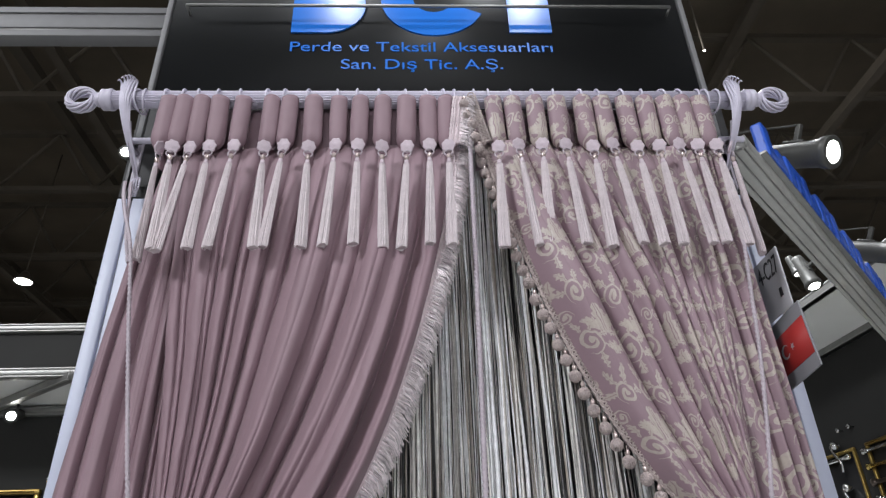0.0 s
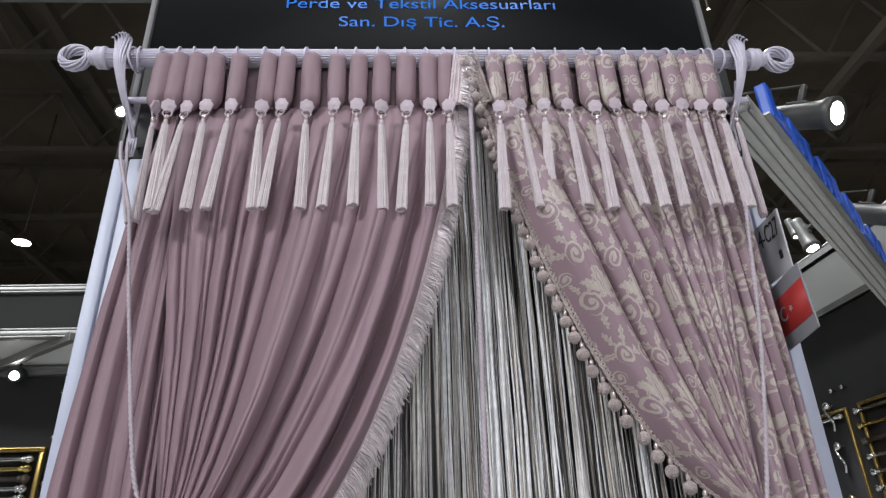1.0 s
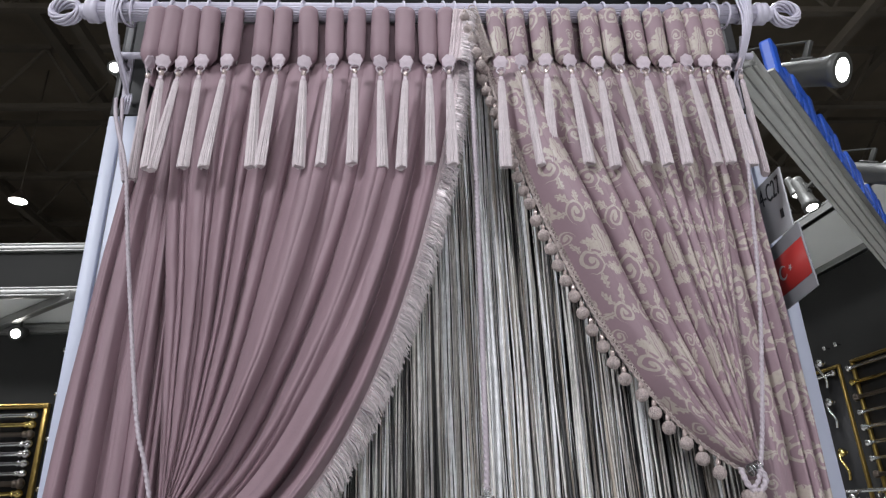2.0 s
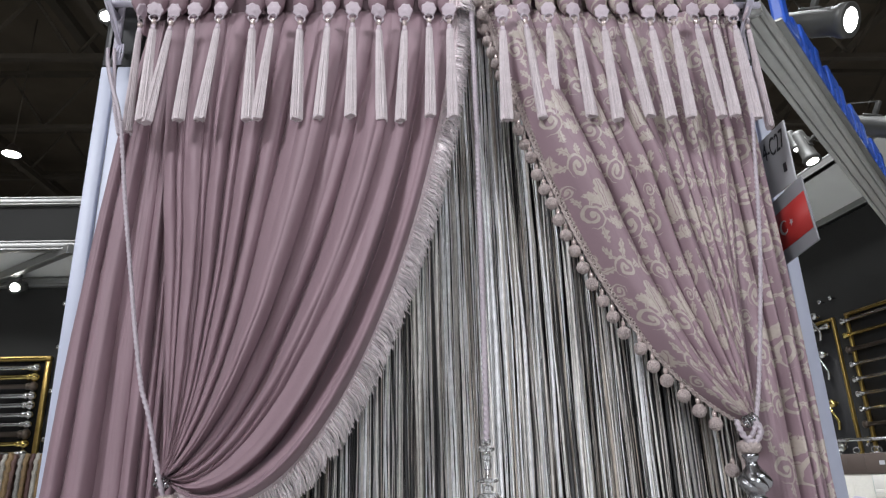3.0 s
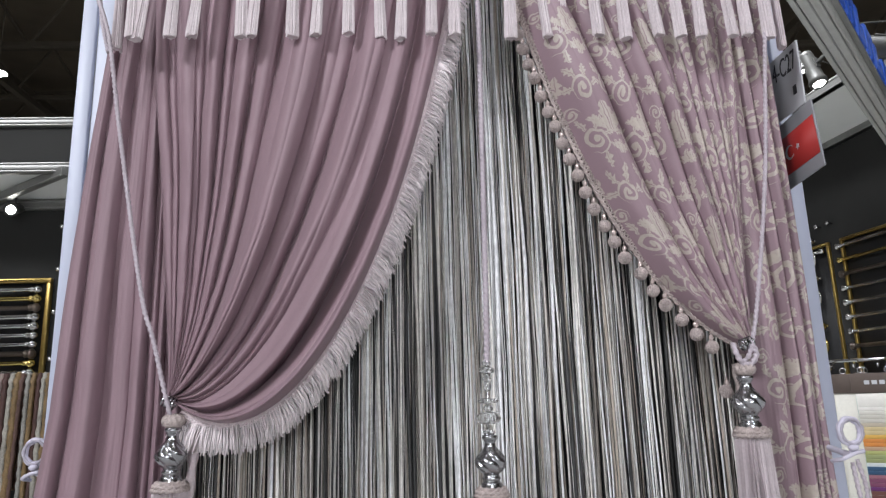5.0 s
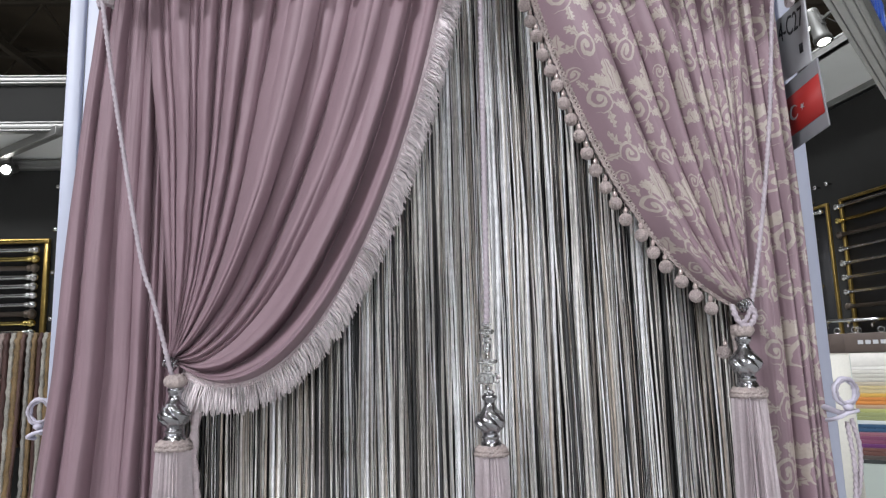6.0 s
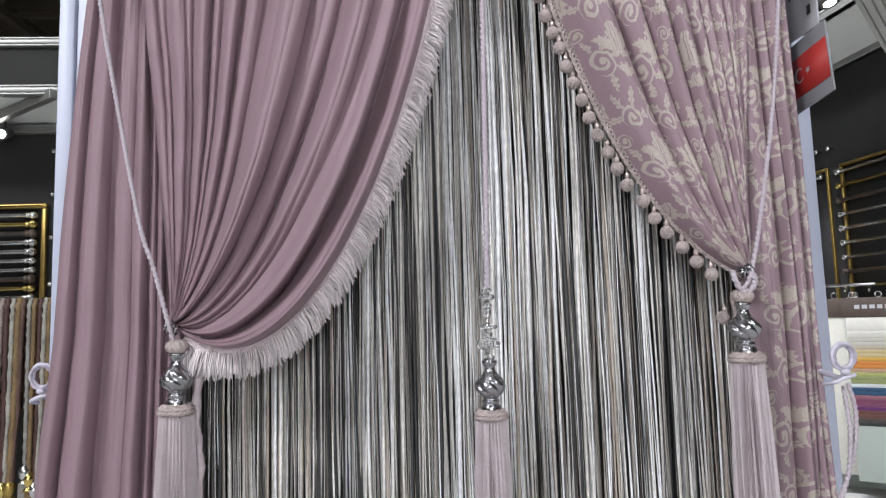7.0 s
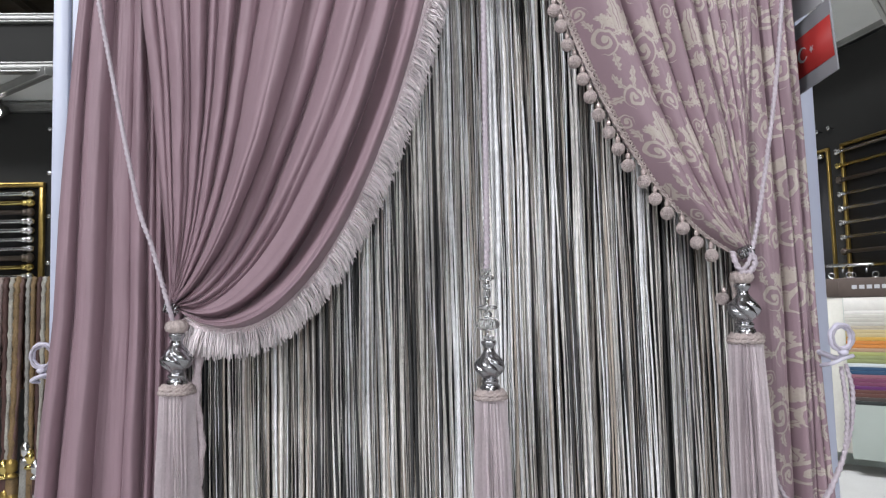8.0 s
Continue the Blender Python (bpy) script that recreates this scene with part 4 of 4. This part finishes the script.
# wall holdbacks
def holdback(x, y, z):
    h = thing("holdback", pose(x, y, z), "lilac-white ring holdback with carved band on a wall arm", "holdback", "holdbacks")
    part("ring", [tube(ring_points(0, 0, 0, 0.0195, 36, "xz", 1.12), 0.0056, 8, 2, 0.16, 50, closed=True)], M_LILAC, h)
    part("band", [tube(ring_points(0, -0.0055, 0, 0.0188, 36, "xz", 1.12), 0.0024, 8, 2, 0.35, -80, closed=True)], M_GROOVE, h)
    part("knot", [sphere(0.009, (0, -0.003, -0.027), 12, 0.7)], M_LILAC, h)
    part("arm", [tube(glide([(0, 0, -0.034), (0.002, 0.02, -0.04), (0.004, 0.10, -0.03), (0.004, 0.19, -0.03)], 8), 0.0055, 10)], M_LILAC, h)
    part("hook", [tube(glide([(0.020, 0.0, -0.034), (0.0, -0.004, -0.037), (-0.020, 0.0, -0.046), (-0.022, 0.03, -0.052)], 8), 0.0038, 8)], M_LILAC, h)
    bpy.context.view_layer.update()
    part("rose_plate", [moved(lathe([(0.02, 0), (0.02, 0.006), (0.012, 0.012)], 20), pose(0.004, 0.199, -0.03, 90, 0, 0))], M_LILAC, h)
    return h


hold = holdback(0.7135, -0.10, 1.376)
cord(hold, [(0.722, -0.095, 1.328), (0.728, -0.10, 1.27), (0.705, -0.11, 1.19), (0.650, -0.12, 1.10), (0.605, -0.12, 1.085), (0.572, -0.115, 1.12), (0.562, -0.10, 1.20)], 0.0036, "lilac twisted cord hanging in a loop", 24)
cord(hold, [(0.716, -0.09, 1.322), (0.708, -0.11, 1.24), (0.690, -0.115, 1.16), (0.640, -0.125, 1.088), (0.600, -0.125, 1.070)], 0.0036, "lilac twisted cord hanging in a loop", 24)
holdback(-0.772, 0.05, 1.378)

# ---------------------------------------------------------------- stand number and flag boards
plate = thing("stand_number_board", pose(0.768, 0, 2.106), "white stand number board fixed edge-on to the column", "sign")
part("board", [box(-0.002, 0.002, -0.036, 0.19, -0.072, 0.072, 0.001)], M_PAPER, plate)
num = lettering("4-C27", 0.0, 0.150, 0.0, M_INK, plate, 0.0, depth=0.0004)
num.matrix_basis = pose(-0.0026, 0.064, 0.016, 90, 0, -90) @ Matrix.Diagonal((0.60, 1.25, 1, 1))
part("print_bar", [box(-0.0032, -0.0022, -0.016, -0.004, -0.040, -0.020)], M_INK, plate, "small dark printed square")
flag = thing("flag_board", pose(0.766, 0, 1.954, -5, 0, 0), "grey board with a red flag print fixed edge-on to the column", "sign")
part("board", [box(-0.002, 0.002, -0.064, 0.19, -0.074, 0.074, 0.001)], M_GREYCARD, flag)
part("flag_print", [box(-0.0034, -0.0022, -0.061, 0.16, -0.044, 0.040)], M_RED, flag, "red flag print with white crescent and star")
cres = [(0.035 - 0.016 * math.cos(radians(a)), 0.016 * math.sin(radians(a))) for a in range(40, 321, 14)] + [(0.032 - 0.0125 * math.cos(radians(a)), 0.0125 * math.sin(radians(a))) for a in range(320, 39, -14)]
part("flag_crescent", [moved(flat_shape(cres, -0.0046, -0.0038), pose(0, 0, 0, 0, 0, 90) @ Matrix.Diagonal((1, -1, 1, 1)))], M_PAPER, flag, "", False)
star = [((0.008 if i % 2 == 0 else 0.0032) * math.cos(math.pi * i / 5) + 0.004, (0.008 if i % 2 == 0 else 0.0032) * math.sin(math.pi * i / 5)) for i in range(10)]
part("flag_star", [moved(flat_shape(star, -0.0046, -0.0038), pose(0, 0, 0, 0, 0, 90) @ Matrix.Diagonal((1, -1, 1, 1)))], M_PAPER, flag, "", False)


# ---------------------------------------------------------------- spotlights
def spotlight(x, y, z, aim, label, size=1.0, arm=()):
    m = look((x, y, z), aim)
    s = thing("spotlight", m, label, "spotlight", "stand spotlights")
    part("barrel", [lathe([(r * size, z * size) for r, z in ((0.012, 0.150), (0.026, 0.146), (0.029, 0.130), (0.0285, 0.126), (0.029, 0.122), (0.030, 0.06), (0.032, 0.012), (0.0365, 0.0), (0.037, -0.018), (0.034, -0.018))], 28)], M_LAMPGREY, s)
    part("lens", [lathe([(0.033 * size, -0.014 * size), (0.033 * size, -0.0165 * size), (0.02 * size, -0.019 * size)], 24)], M_LAMP, s, "glowing white lens")
    part("yoke", [box(-0.012 * size, 0.012 * size, 0.028 * size, 0.034 * size, 0.05 * size, 0.10 * size, 0.002), box(-0.006 * size, 0.006 * size, 0.032 * size, 0.075 * size, 0.066 * size, 0.078 * size, 0.002)], M_LAMPGREY, s)
    if arm:
        bpy.context.view_layer.update()
        part("arm", [moved(tube(glide(list(arm) + [m @ Vector((0, 0.075 * size, 0.07 * size))], 8), 0.0035, 8), m.inverted())], M_LAMPGREY, s, "thin bent lamp arm")
    return s


# ---------------------------------------------------------------- stand to the west
WL = 2.6
structure("wall_stand_west", [box(-5.5, -1.0, WL, WL + 0.05, 0, 2.62)], M_WALL, "charcoal display wall of the neighbouring stand")
structure("ceiling_west", [box(-5.5, -1.0, 2.06, WL, 2.64, 2.67)], M_CEIL, "white board soffit of the neighbouring stand")


def profile_beam(name, x0, x1, y, z, h, mat, label, d=0.05):
    """An aluminium system beam with two long grooves."""
    b = thing(name, pose((x0 + x1) / 2, y, z), label, "beam", "aluminium beams")
    L = (x1 - x0) / 2
    part("core", [box(-L, L, -d / 2 + 0.006, d / 2, -h / 2 + 0.004, h / 2 - 0.004)], M_ALU_DARK, b)
    for a, c in ((-0.5, -0.30), (-0.22, 0.22), (0.30, 0.5)):
        part("rib", [box(-L, L, -d / 2, d / 2, a * h, c * h, 0.002)], mat, b)
    return b


profile_beam("stand_beam", -5.5, -1.0, 2.03, 2.64, 0.05, M_ALU_DARK, "grey aluminium beam along the soffit edge")
profile_beam("stand_beam", -5.5, -1.0, WL - 0.03, 2.605, 0.05, M_ALU_DARK, "grey aluminium beam along the wall top")
structure("trim_west", [box(-5.5, -1.0, 2.03, 2.05, 2.67, 2.86)], M_WALL, "charcoal fascia board of the neighbouring stand")
profile_beam("stand_beam", -5.5, -1.0, 2.03, 2.885, 0.045, M_ALU_DARK, "grey aluminium beam on top of the fascia")
strut = thing("stand_strut", pose(-2.16, 2.3, 2.61, 0, 0, -38), "aluminium cross strut under the soffit", "beam")
part("core", [box(-0.5, 0.5, -0.022, 0.022, -0.02, 0.025, 0.003)], M_ALU_DARK, strut)
part("rib", [box(-0.5, 0.5, -0.024, -0.012, -0.024, -0.018, 0.001)], M_ALU, strut)
profile_beam("stand_beam", -3.0, -0.66, 0.32, 3.255, 0.135, M_ALU_MATT, "pale grooved aluminium header beam beside the sign panel")

spotlight(-2.27, 2.44, 2.545, (-1.85, 0.6, 1.9), "small spotlight under the aluminium beam, switched on", 1.0)
spotlight(-0.885, 0.28, 2.69, (-0.80, -0.4, 2.45), "small spotlight behind the rod bracket, switched on", 0.55, ((-0.76, 0.16, 2.68), (-0.80, 0.30, 2.76)))
wire = thing("cable_line", pose(-2.02, WL, 0), "thin steel cable with small nickel studs along the charcoal wall", "cable")
part("cable", [tube([(0, -0.05, 2.58), (0, -0.05, 0.9)], 0.003, 6)], M_STEEL, wire)


def rod_frame(m, w, h, n, label, seed, ends=True):
    """A gold frame on a dark board that shows sample curtain rods."""
    rng = random.Random(seed)
    fr = thing("rod_display", m, label, "display frame", "rod display frames")
    part("board", [box(0, w, 0.0, 0.012, -h, 0)], M_SHUT, fr)
    t = 0.028
    for b in ((0, w, -0.03, 0.0, -t, 0.0), (0, w, -0.03, 0.0, -h, -h + t), (0, t, -0.03, 0, -h + t, -t), (w - t, w, -0.03, 0, -h + t, -t)):
        part("frame_bar", [box(*b, 0.006)], M_GOLD, fr, "gold frame moulding")
        if b[5] - b[4] < 0.05:
            part("frame_bead", [tube([(b[0] + t, -0.034, (b[4] + b[5]) / 2), (b[1] - t, -0.034, (b[4] + b[5]) / 2)], 0.004, 6)], M_BRASS, fr)
    for k in range(n):
        z = -0.07 - (h - 0.14) * k / (n - 1)
        mat = (M_STEEL, M_BRASS, M_BRONZE, M_BRASS, M_STEEL)[k % 5] if k % 3 else M_STEEL
        rr = rng.uniform(0.011, 0.015) * (1.25 if ends else 1.0)
        r = part("sample_rod", [tube([(0.02, -0.045, z), (w - 0.10, -0.045, z)], rr, 10)], mat, fr, "sample curtain rod")
        e = w - 0.10
        prof = [(rr, 0), (rr * 1.5, 0.004), (rr * 1.5, 0.012), (rr * 0.9, 0.018), (rr * 1.9, 0.03), (rr * 2.0, 0.042), (rr * 1.2, 0.055), (rr * 0.4, 0.06)]
        part("sample_finial", [moved(lathe(prof, 12), pose(e, -0.045, z, 0, 90, 0))], mat, r)
        if ends:
            part("sample_finial", [moved(lathe(prof, 12), pose(0.03, -0.045, z, 0, -90, 0))], mat, r)
        part("sample_peg", [tube([(e - 0.03, 0, z), (e - 0.03, -0.05, z)], 0.008, 8)], mat, r)
    return fr


rod_frame(pose(-4.05, WL - 0.002, 2.178), 1.965, 0.60, 10, "gold framed board of brass and nickel sample curtain rods", 3, False)
for z in (2.475, 2.225, 1.98, 1.72):
    part("stud", [moved(lathe([(0.004, 0), (0.005, 0.03), (0.013, 0.034), (0.014, 0.044), (0.006, 0.05)], 14), pose(-0.03, 0, z, 90, 0, 0)), tube([(-0.03, -0.046, z), (0.0, -0.05, z)], 0.003, 6)], M_STEEL, wire)

# hanging sample cords
rail = thing("cord_rail", pose(0, 1.95, 1.585), "chrome rail with sample tie-back cords hung over it", "rail")
part("rail", [moved(lathe([(0.012, -2.6), (0.012, -1.2)], 12), pose(0, 0, 0, 0, 90, 0))], M_STEEL, rail)
for x in (-2.55, -1.3):
    part("post", [tube([(x, 0.02, 0), (x, 0.02, -1.585)], 0.014, 10)], M_STEEL, rail)
CORDS = [material("sample_cord", c, 0.6, scale=130, vary=0.45, bump=0.6, bump_scale=260) for c in ((0.075, 0.035, 0.03), (0.28, 0.22, 0.20), (0.20, 0.13, 0.06), (0.36, 0.34, 0.30), (0.27, 0.26, 0.24), (0.11, 0.06, 0.05))]
rc = random.Random(12)
x = -2.5
while x < -1.45:
    mat, r = rc.choice(CORDS), rc.uniform(0.009, 0.015)
    drop_z = rc.uniform(0.62, 0.86)
    sw = rc.uniform(-0.02, 0.02)
    pts = glide([(x - 0.004, 1.975, 1.1), (x, 1.965, 1.55), (x, 1.95, 1.604), (x + 0.003, 1.932, 1.55), (x + 0.004 + sw * 0.3, 1.925, 1.2), (x + sw, 1.92, drop_z)], 14)
    c = thing("sample_tieback", pose(0, 0, 0), "thick twisted rope tie-back with tassel hung over the rail", "tie-back", "sample tie-backs")
    part("rope", [tube(pts, r, 10, 2, 0.28, 22)], mat, c)
    part("knob", [moved(lathe([(0.006, 0.03), (0.016, 0.02), (0.026, 0.0), (0.024, -0.03), (0.014, -0.04), (0.026, -0.05), (0.028, -0.06)], 14), pose(x + sw, 1.92, drop_z))], rc.choice((M_GOLD, M_BRASS, M_STEEL)), c, "metal tassel head")
    part("skirt", [moved(skirt(0.16, 0.027, 0.034, 16, 40 + int(-x * 50)), pose(x + sw, 1.92, drop_z - 0.058))], mat, c)
    x += rc.uniform(0.019, 0.030)

# ---------------------------------------------------------------- stand to the east, set askew
DE = pose(3.75, 4.2, 0, 0, 0, -84)


def east(*b):
    return moved(box(*b), DE)


structure("wall_stand_east", [east(-4.2, 3.2, 0, 0.06, 0, 3.54)], M_WALL, "charcoal display wall of the stand set askew")
structure("ceiling_east", [east(-4.2, 3.2, -0.87, 0, 3.57, 3.60)], M_CEIL, "white board soffit of the stand set askew")
for y in (-0.03, -0.87):
    b = thing("stand_beam", DE @ pose(-0.4, y, 3.545), "grey aluminium beam under the soffit", "beam", "aluminium beams")
    part("core", [box(-3.2, 3.3, -0.03, 0.03, -0.03, 0.03, 0.003)], M_ALU_DARK, b)
    for z in (-0.03, 0.024):
        part("rib", [box(-3.2, 3.3, -0.034, 0.02, z, z + 0.008, 0.001)], M_ALU, b)
rod_frame(DE @ pose(-0.07, -0.002, 2.70), 1.9, 1.75, 14, "gold framed board of brass and nickel sample rods", 7)
rod_frame(DE @ pose(-1.01, -0.002, 2.70), 0.80, 1.60, 2, "gold framed board with silver sample holdbacks", 8)
for k, z in enumerate((2.5, 2.15, 1.72, 1.35)):
    hb = thing("sample_holdback", DE @ pose(-0.36, -0.03, z + 0.14), "silver scrolled sample holdback on the framed board", "holdback", "sample holdbacks")
    part("scroll", [tube(glide([(0, 0, 0.10), (-0.03, -0.04, 0.13), (-0.05, -0.05, 0.09), (-0.02, -0.06, 0.03), (0.02, -0.05, -0.05), (0.0, -0.04, -0.12)], 8), 0.014, 10)], M_STEEL if k != 2 else M_BRASS, hb)
    part("knob", [sphere(0.035, (0.01, -0.06, 0.10), 14)], M_STEEL if k != 2 else M_BRASS, hb)
for dx in (0.0, 0.09):
    kn = thing("wall_stud", DE @ pose(-0.30 + dx * 1.6, 0, 2.86), "small nickel stud on the charcoal wall", "stud", "wall studs")
    part("knob", [moved(lathe([(0.006, 0), (0.007, 0.04), (0.02, 0.045), (0.021, 0.06), (0.01, 0.066)], 14), pose(0, 0, 0, 90, 0, 0))], M_STEEL, kn)

# the long header beam that runs off from the column, with blue letters on top
hb = thing("stand_beam", pose(0.832, 0.126, 2.583, 0, 0, 45.9), "long grooved aluminium header beam running off from the column", "beam", "aluminium beams")
part("core", [box(0, 2.2, -0.038, 0.038, -0.018, 0.020)], M_ALU_DARK, hb)
for y0, y1 in ((-0.0425, -0.034), (-0.030, -0.008), (-0.003, 0.022), (0.026, 0.0425)):
    part("rib", [box(0, 2.2, y0, y1, -0.023, -0.014, 0.002)], M_ALU_PALE, hb)
for y0, y1 in ((-0.0425, -0.036), (0.036, 0.0425)):
    part("flange", [box(0, 2.2, y0, y1, -0.012, 0.023, 0.001)], M_ALU_PALE, hb)
bs = thing("blue_letter_sign", pose(0.832, 0.126, 2.608, 0, 0, 45.9), "blue raised acrylic sign shapes standing on the header beam", "sign")
rb = random.Random(6)
x = 0.15
for k in range(9):
    w, h = rb.uniform(0.12, 0.18), rb.uniform(0.10, 0.13)
    part("letter_block", [box(x, x + w * 0.34, -0.066, -0.030, 0, h, 0.008), box(x + w * 0.3, x + w, -0.066, -0.030, h * (0.62 if k % 2 else 0.0), h * (0.98 if k % 2 else 0.34), 0.008), box(x + w * 0.66, x + w * 0.98, -0.064, -0.032, h * 0.1, h * 0.7, 0.008)], M_BLUE_LETTER, bs, smooth=False)
    x += w + 0.03
part("base_strip", [box(0.12, 1.9, -0.060, -0.02, -0.006, 0.002, 0.001)], M_ALU_DARK, bs)

spotlight(1.31, 0.40, 2.775, (1.76, -0.35, 2.32), "long-armed spotlight over the header beam, switched on", 1.5, ((1.02, 0.32, 2.60), (1.03, 0.42, 2.80), (1.08, 0.50, 2.93)))
spotlight(2.02, 1.14, 2.80, (2.5, 0.4, 2.3), "long-armed spotlight further along the header beam", 1.5, ((1.72, 1.02, 2.60), (1.74, 1.12, 2.82), (1.80, 1.22, 2.95)))
spotlight(2.54, 2.50, 3.33, (2.62, 2.2, 2.3), "spotlight hung before the white soffit, switched on", 1.5, ((3.15, 2.75, 3.535), (2.85, 2.65, 3.53)))
spotlight(2.50, 2.56, 3.44, (2.56, 2.3, 2.4), "small spotlight hung before the white soffit, switched on", 0.9, ((3.14, 2.85, 3.535), (2.8, 2.75, 3.58)))

# spotlights that wash the header panel
for x, at in ((-0.31, -0.26), (0.41, 0.30)):
    spotlight(x, -0.36, 3.68, (at, 0.1, 3.12), "small spotlight on an arm before the header panel, switched on", 0.8, ((x, 0.10, 3.745), (x, -0.10, 3.80)))
    lamp("sign_light", "SPOT", 14, look((x, -0.34, 3.66), (at, 0.1, 3.12)), radius=0.03, cone=80)

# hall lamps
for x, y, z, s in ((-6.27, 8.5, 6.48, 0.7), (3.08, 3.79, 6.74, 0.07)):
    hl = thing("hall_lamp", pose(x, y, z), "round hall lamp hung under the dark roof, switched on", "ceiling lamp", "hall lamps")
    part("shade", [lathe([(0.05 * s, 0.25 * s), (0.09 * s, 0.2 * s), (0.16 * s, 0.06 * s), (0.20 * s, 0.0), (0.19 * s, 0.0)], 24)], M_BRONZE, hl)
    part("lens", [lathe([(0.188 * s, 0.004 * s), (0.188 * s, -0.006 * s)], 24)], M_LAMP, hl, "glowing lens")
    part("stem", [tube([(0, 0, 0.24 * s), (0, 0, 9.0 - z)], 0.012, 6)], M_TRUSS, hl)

# ---------------------------------------------------------------- swatch stand on castors
SW = pose(3.62, 3.98, 0, 0, 0, -38)
sw = thing("swatch_stand", SW, "chrome swatch stand on castors with brown headed fabric books", "display stand")
for x in (-0.42, 0.62):
    part("post", [tube([(x, 0.05, 0.10), (x, 0.05, 1.66)], 0.016, 10)], M_STEEL, sw)
    part("foot_bar", [box(x - 0.02, x + 0.02, -0.26, 0.36, 0.09, 0.115, 0.004)], M_STEEL, sw)
    for y in (-0.24, 0.34):
        c = part("castor", [moved(lathe([(0.02, -0.014), (0.042, -0.012), (0.045, 0), (0.042, 0.012), (0.02, 0.014)], 16), pose(x, y, 0.046, 90, 0, 90))], M_RUBBER, sw, "black castor wheel")
        part("castor_fork", [box(x - 0.018, x + 0.018, y - 0.012, y + 0.012, 0.05, 0.095, 0.003)], M_STEEL, c)
for z in (0.16, 1.64):
    part("cross_bar", [tube([(-0.42, 0.05, z), (0.62, 0.05, z)], 0.014, 10)], M_STEEL, sw)
for k in range(6):
    x = -0.40 + 0.16 * k
    part("hook_arm", [tube(glide([(x, 0.05, 1.64), (x - 0.01, -0.12, 1.62), (x - 0.02, -0.26, 1.58), (x - 0.02, -0.30, 1.60)], 6), 0.007, 8)], M_STEEL, sw)
book_cols = ((0.72, 0.70, 0.66), (0.60, 0.58, 0.53), (0.52, 0.50, 0.45), (0.46, 0.40, 0.32), (0.55, 0.45, 0.25), (0.60, 0.36, 0.08), (0.58, 0.22, 0.05), (0.45, 0.30, 0.20), (0.40, 0.42, 0.16), (0.28, 0.31, 0.14), (0.62, 0.66, 0.68), (0.03, 0.08, 0.16), (0.30, 0.13, 0.17), (0.20, 0.06, 0.12), (0.13, 0.03, 0.14), (0.14, 0.06, 0.05), (0.08, 0.065, 0.06), (0.035, 0.04, 0.04))
SWATCH = [material("swatch_cloth", c, 0.85, scale=200, vary=0.08) for c in book_cols]
for k, (x, y) in enumerate(((-0.43, -0.05), (-0.27, -0.15), (-0.14, -0.26))):
    bk = thing("swatch_book", SW @ pose(x, y, 1.53), "brown headed fabric swatch book with a ladder of coloured strips", "swatch book", "swatch books")
    part("header_board", [box(0, 0.46, -0.012, 0.012, -0.15, 0.0, 0.003)], M_BROWNBOARD, bk)
    for hx in (0.08, 0.38):
        part("hook", [tube(ring_points(hx, 0, 0.025, 0.022, 14, "xz"), 0.004, 6, closed=True)], M_STEEL, bk)
    if k < 2:
        part("cloth", [box(0.01, 0.45, -0.006, 0.008, -1.38, -0.15, 0.004)], M_CREAM, bk)
        continue
    part("backing_board", [box(0.02, 0.44, 0.0, 0.008, -1.40, -0.15, 0.002)], M_MIRROR_BOARD, bk)
    part("title_bar", [box(0.09 + 0.05 * i, 0.125 + 0.05 * i, -0.0145, -0.0125, -0.085, -0.055) for i in range(6)], M_PAPER, bk, "pale raised lettering strip", False)
    z = -0.155
    for i in range(26):
        j = int(i * len(SWATCH) / 26)
        h = 0.10 if i == 0 else 0.028
        part("swatch", [box(0.025, 0.435, -0.010 + 0.0003 * i, -0.002 + 0.0001 * i, z - h, z, 0.002)], SWATCH[j], bk)
        z -= h + 0.001
bd = thing("display_board", SW @ pose(0.0, 0.12, 0), "pale green display board behind the swatch stand", "board")
part("board", [box(-0.4, 1.6, 0, 0.02, 0.0, 1.15, 0.004)], M_MIRROR_BOARD, bd)
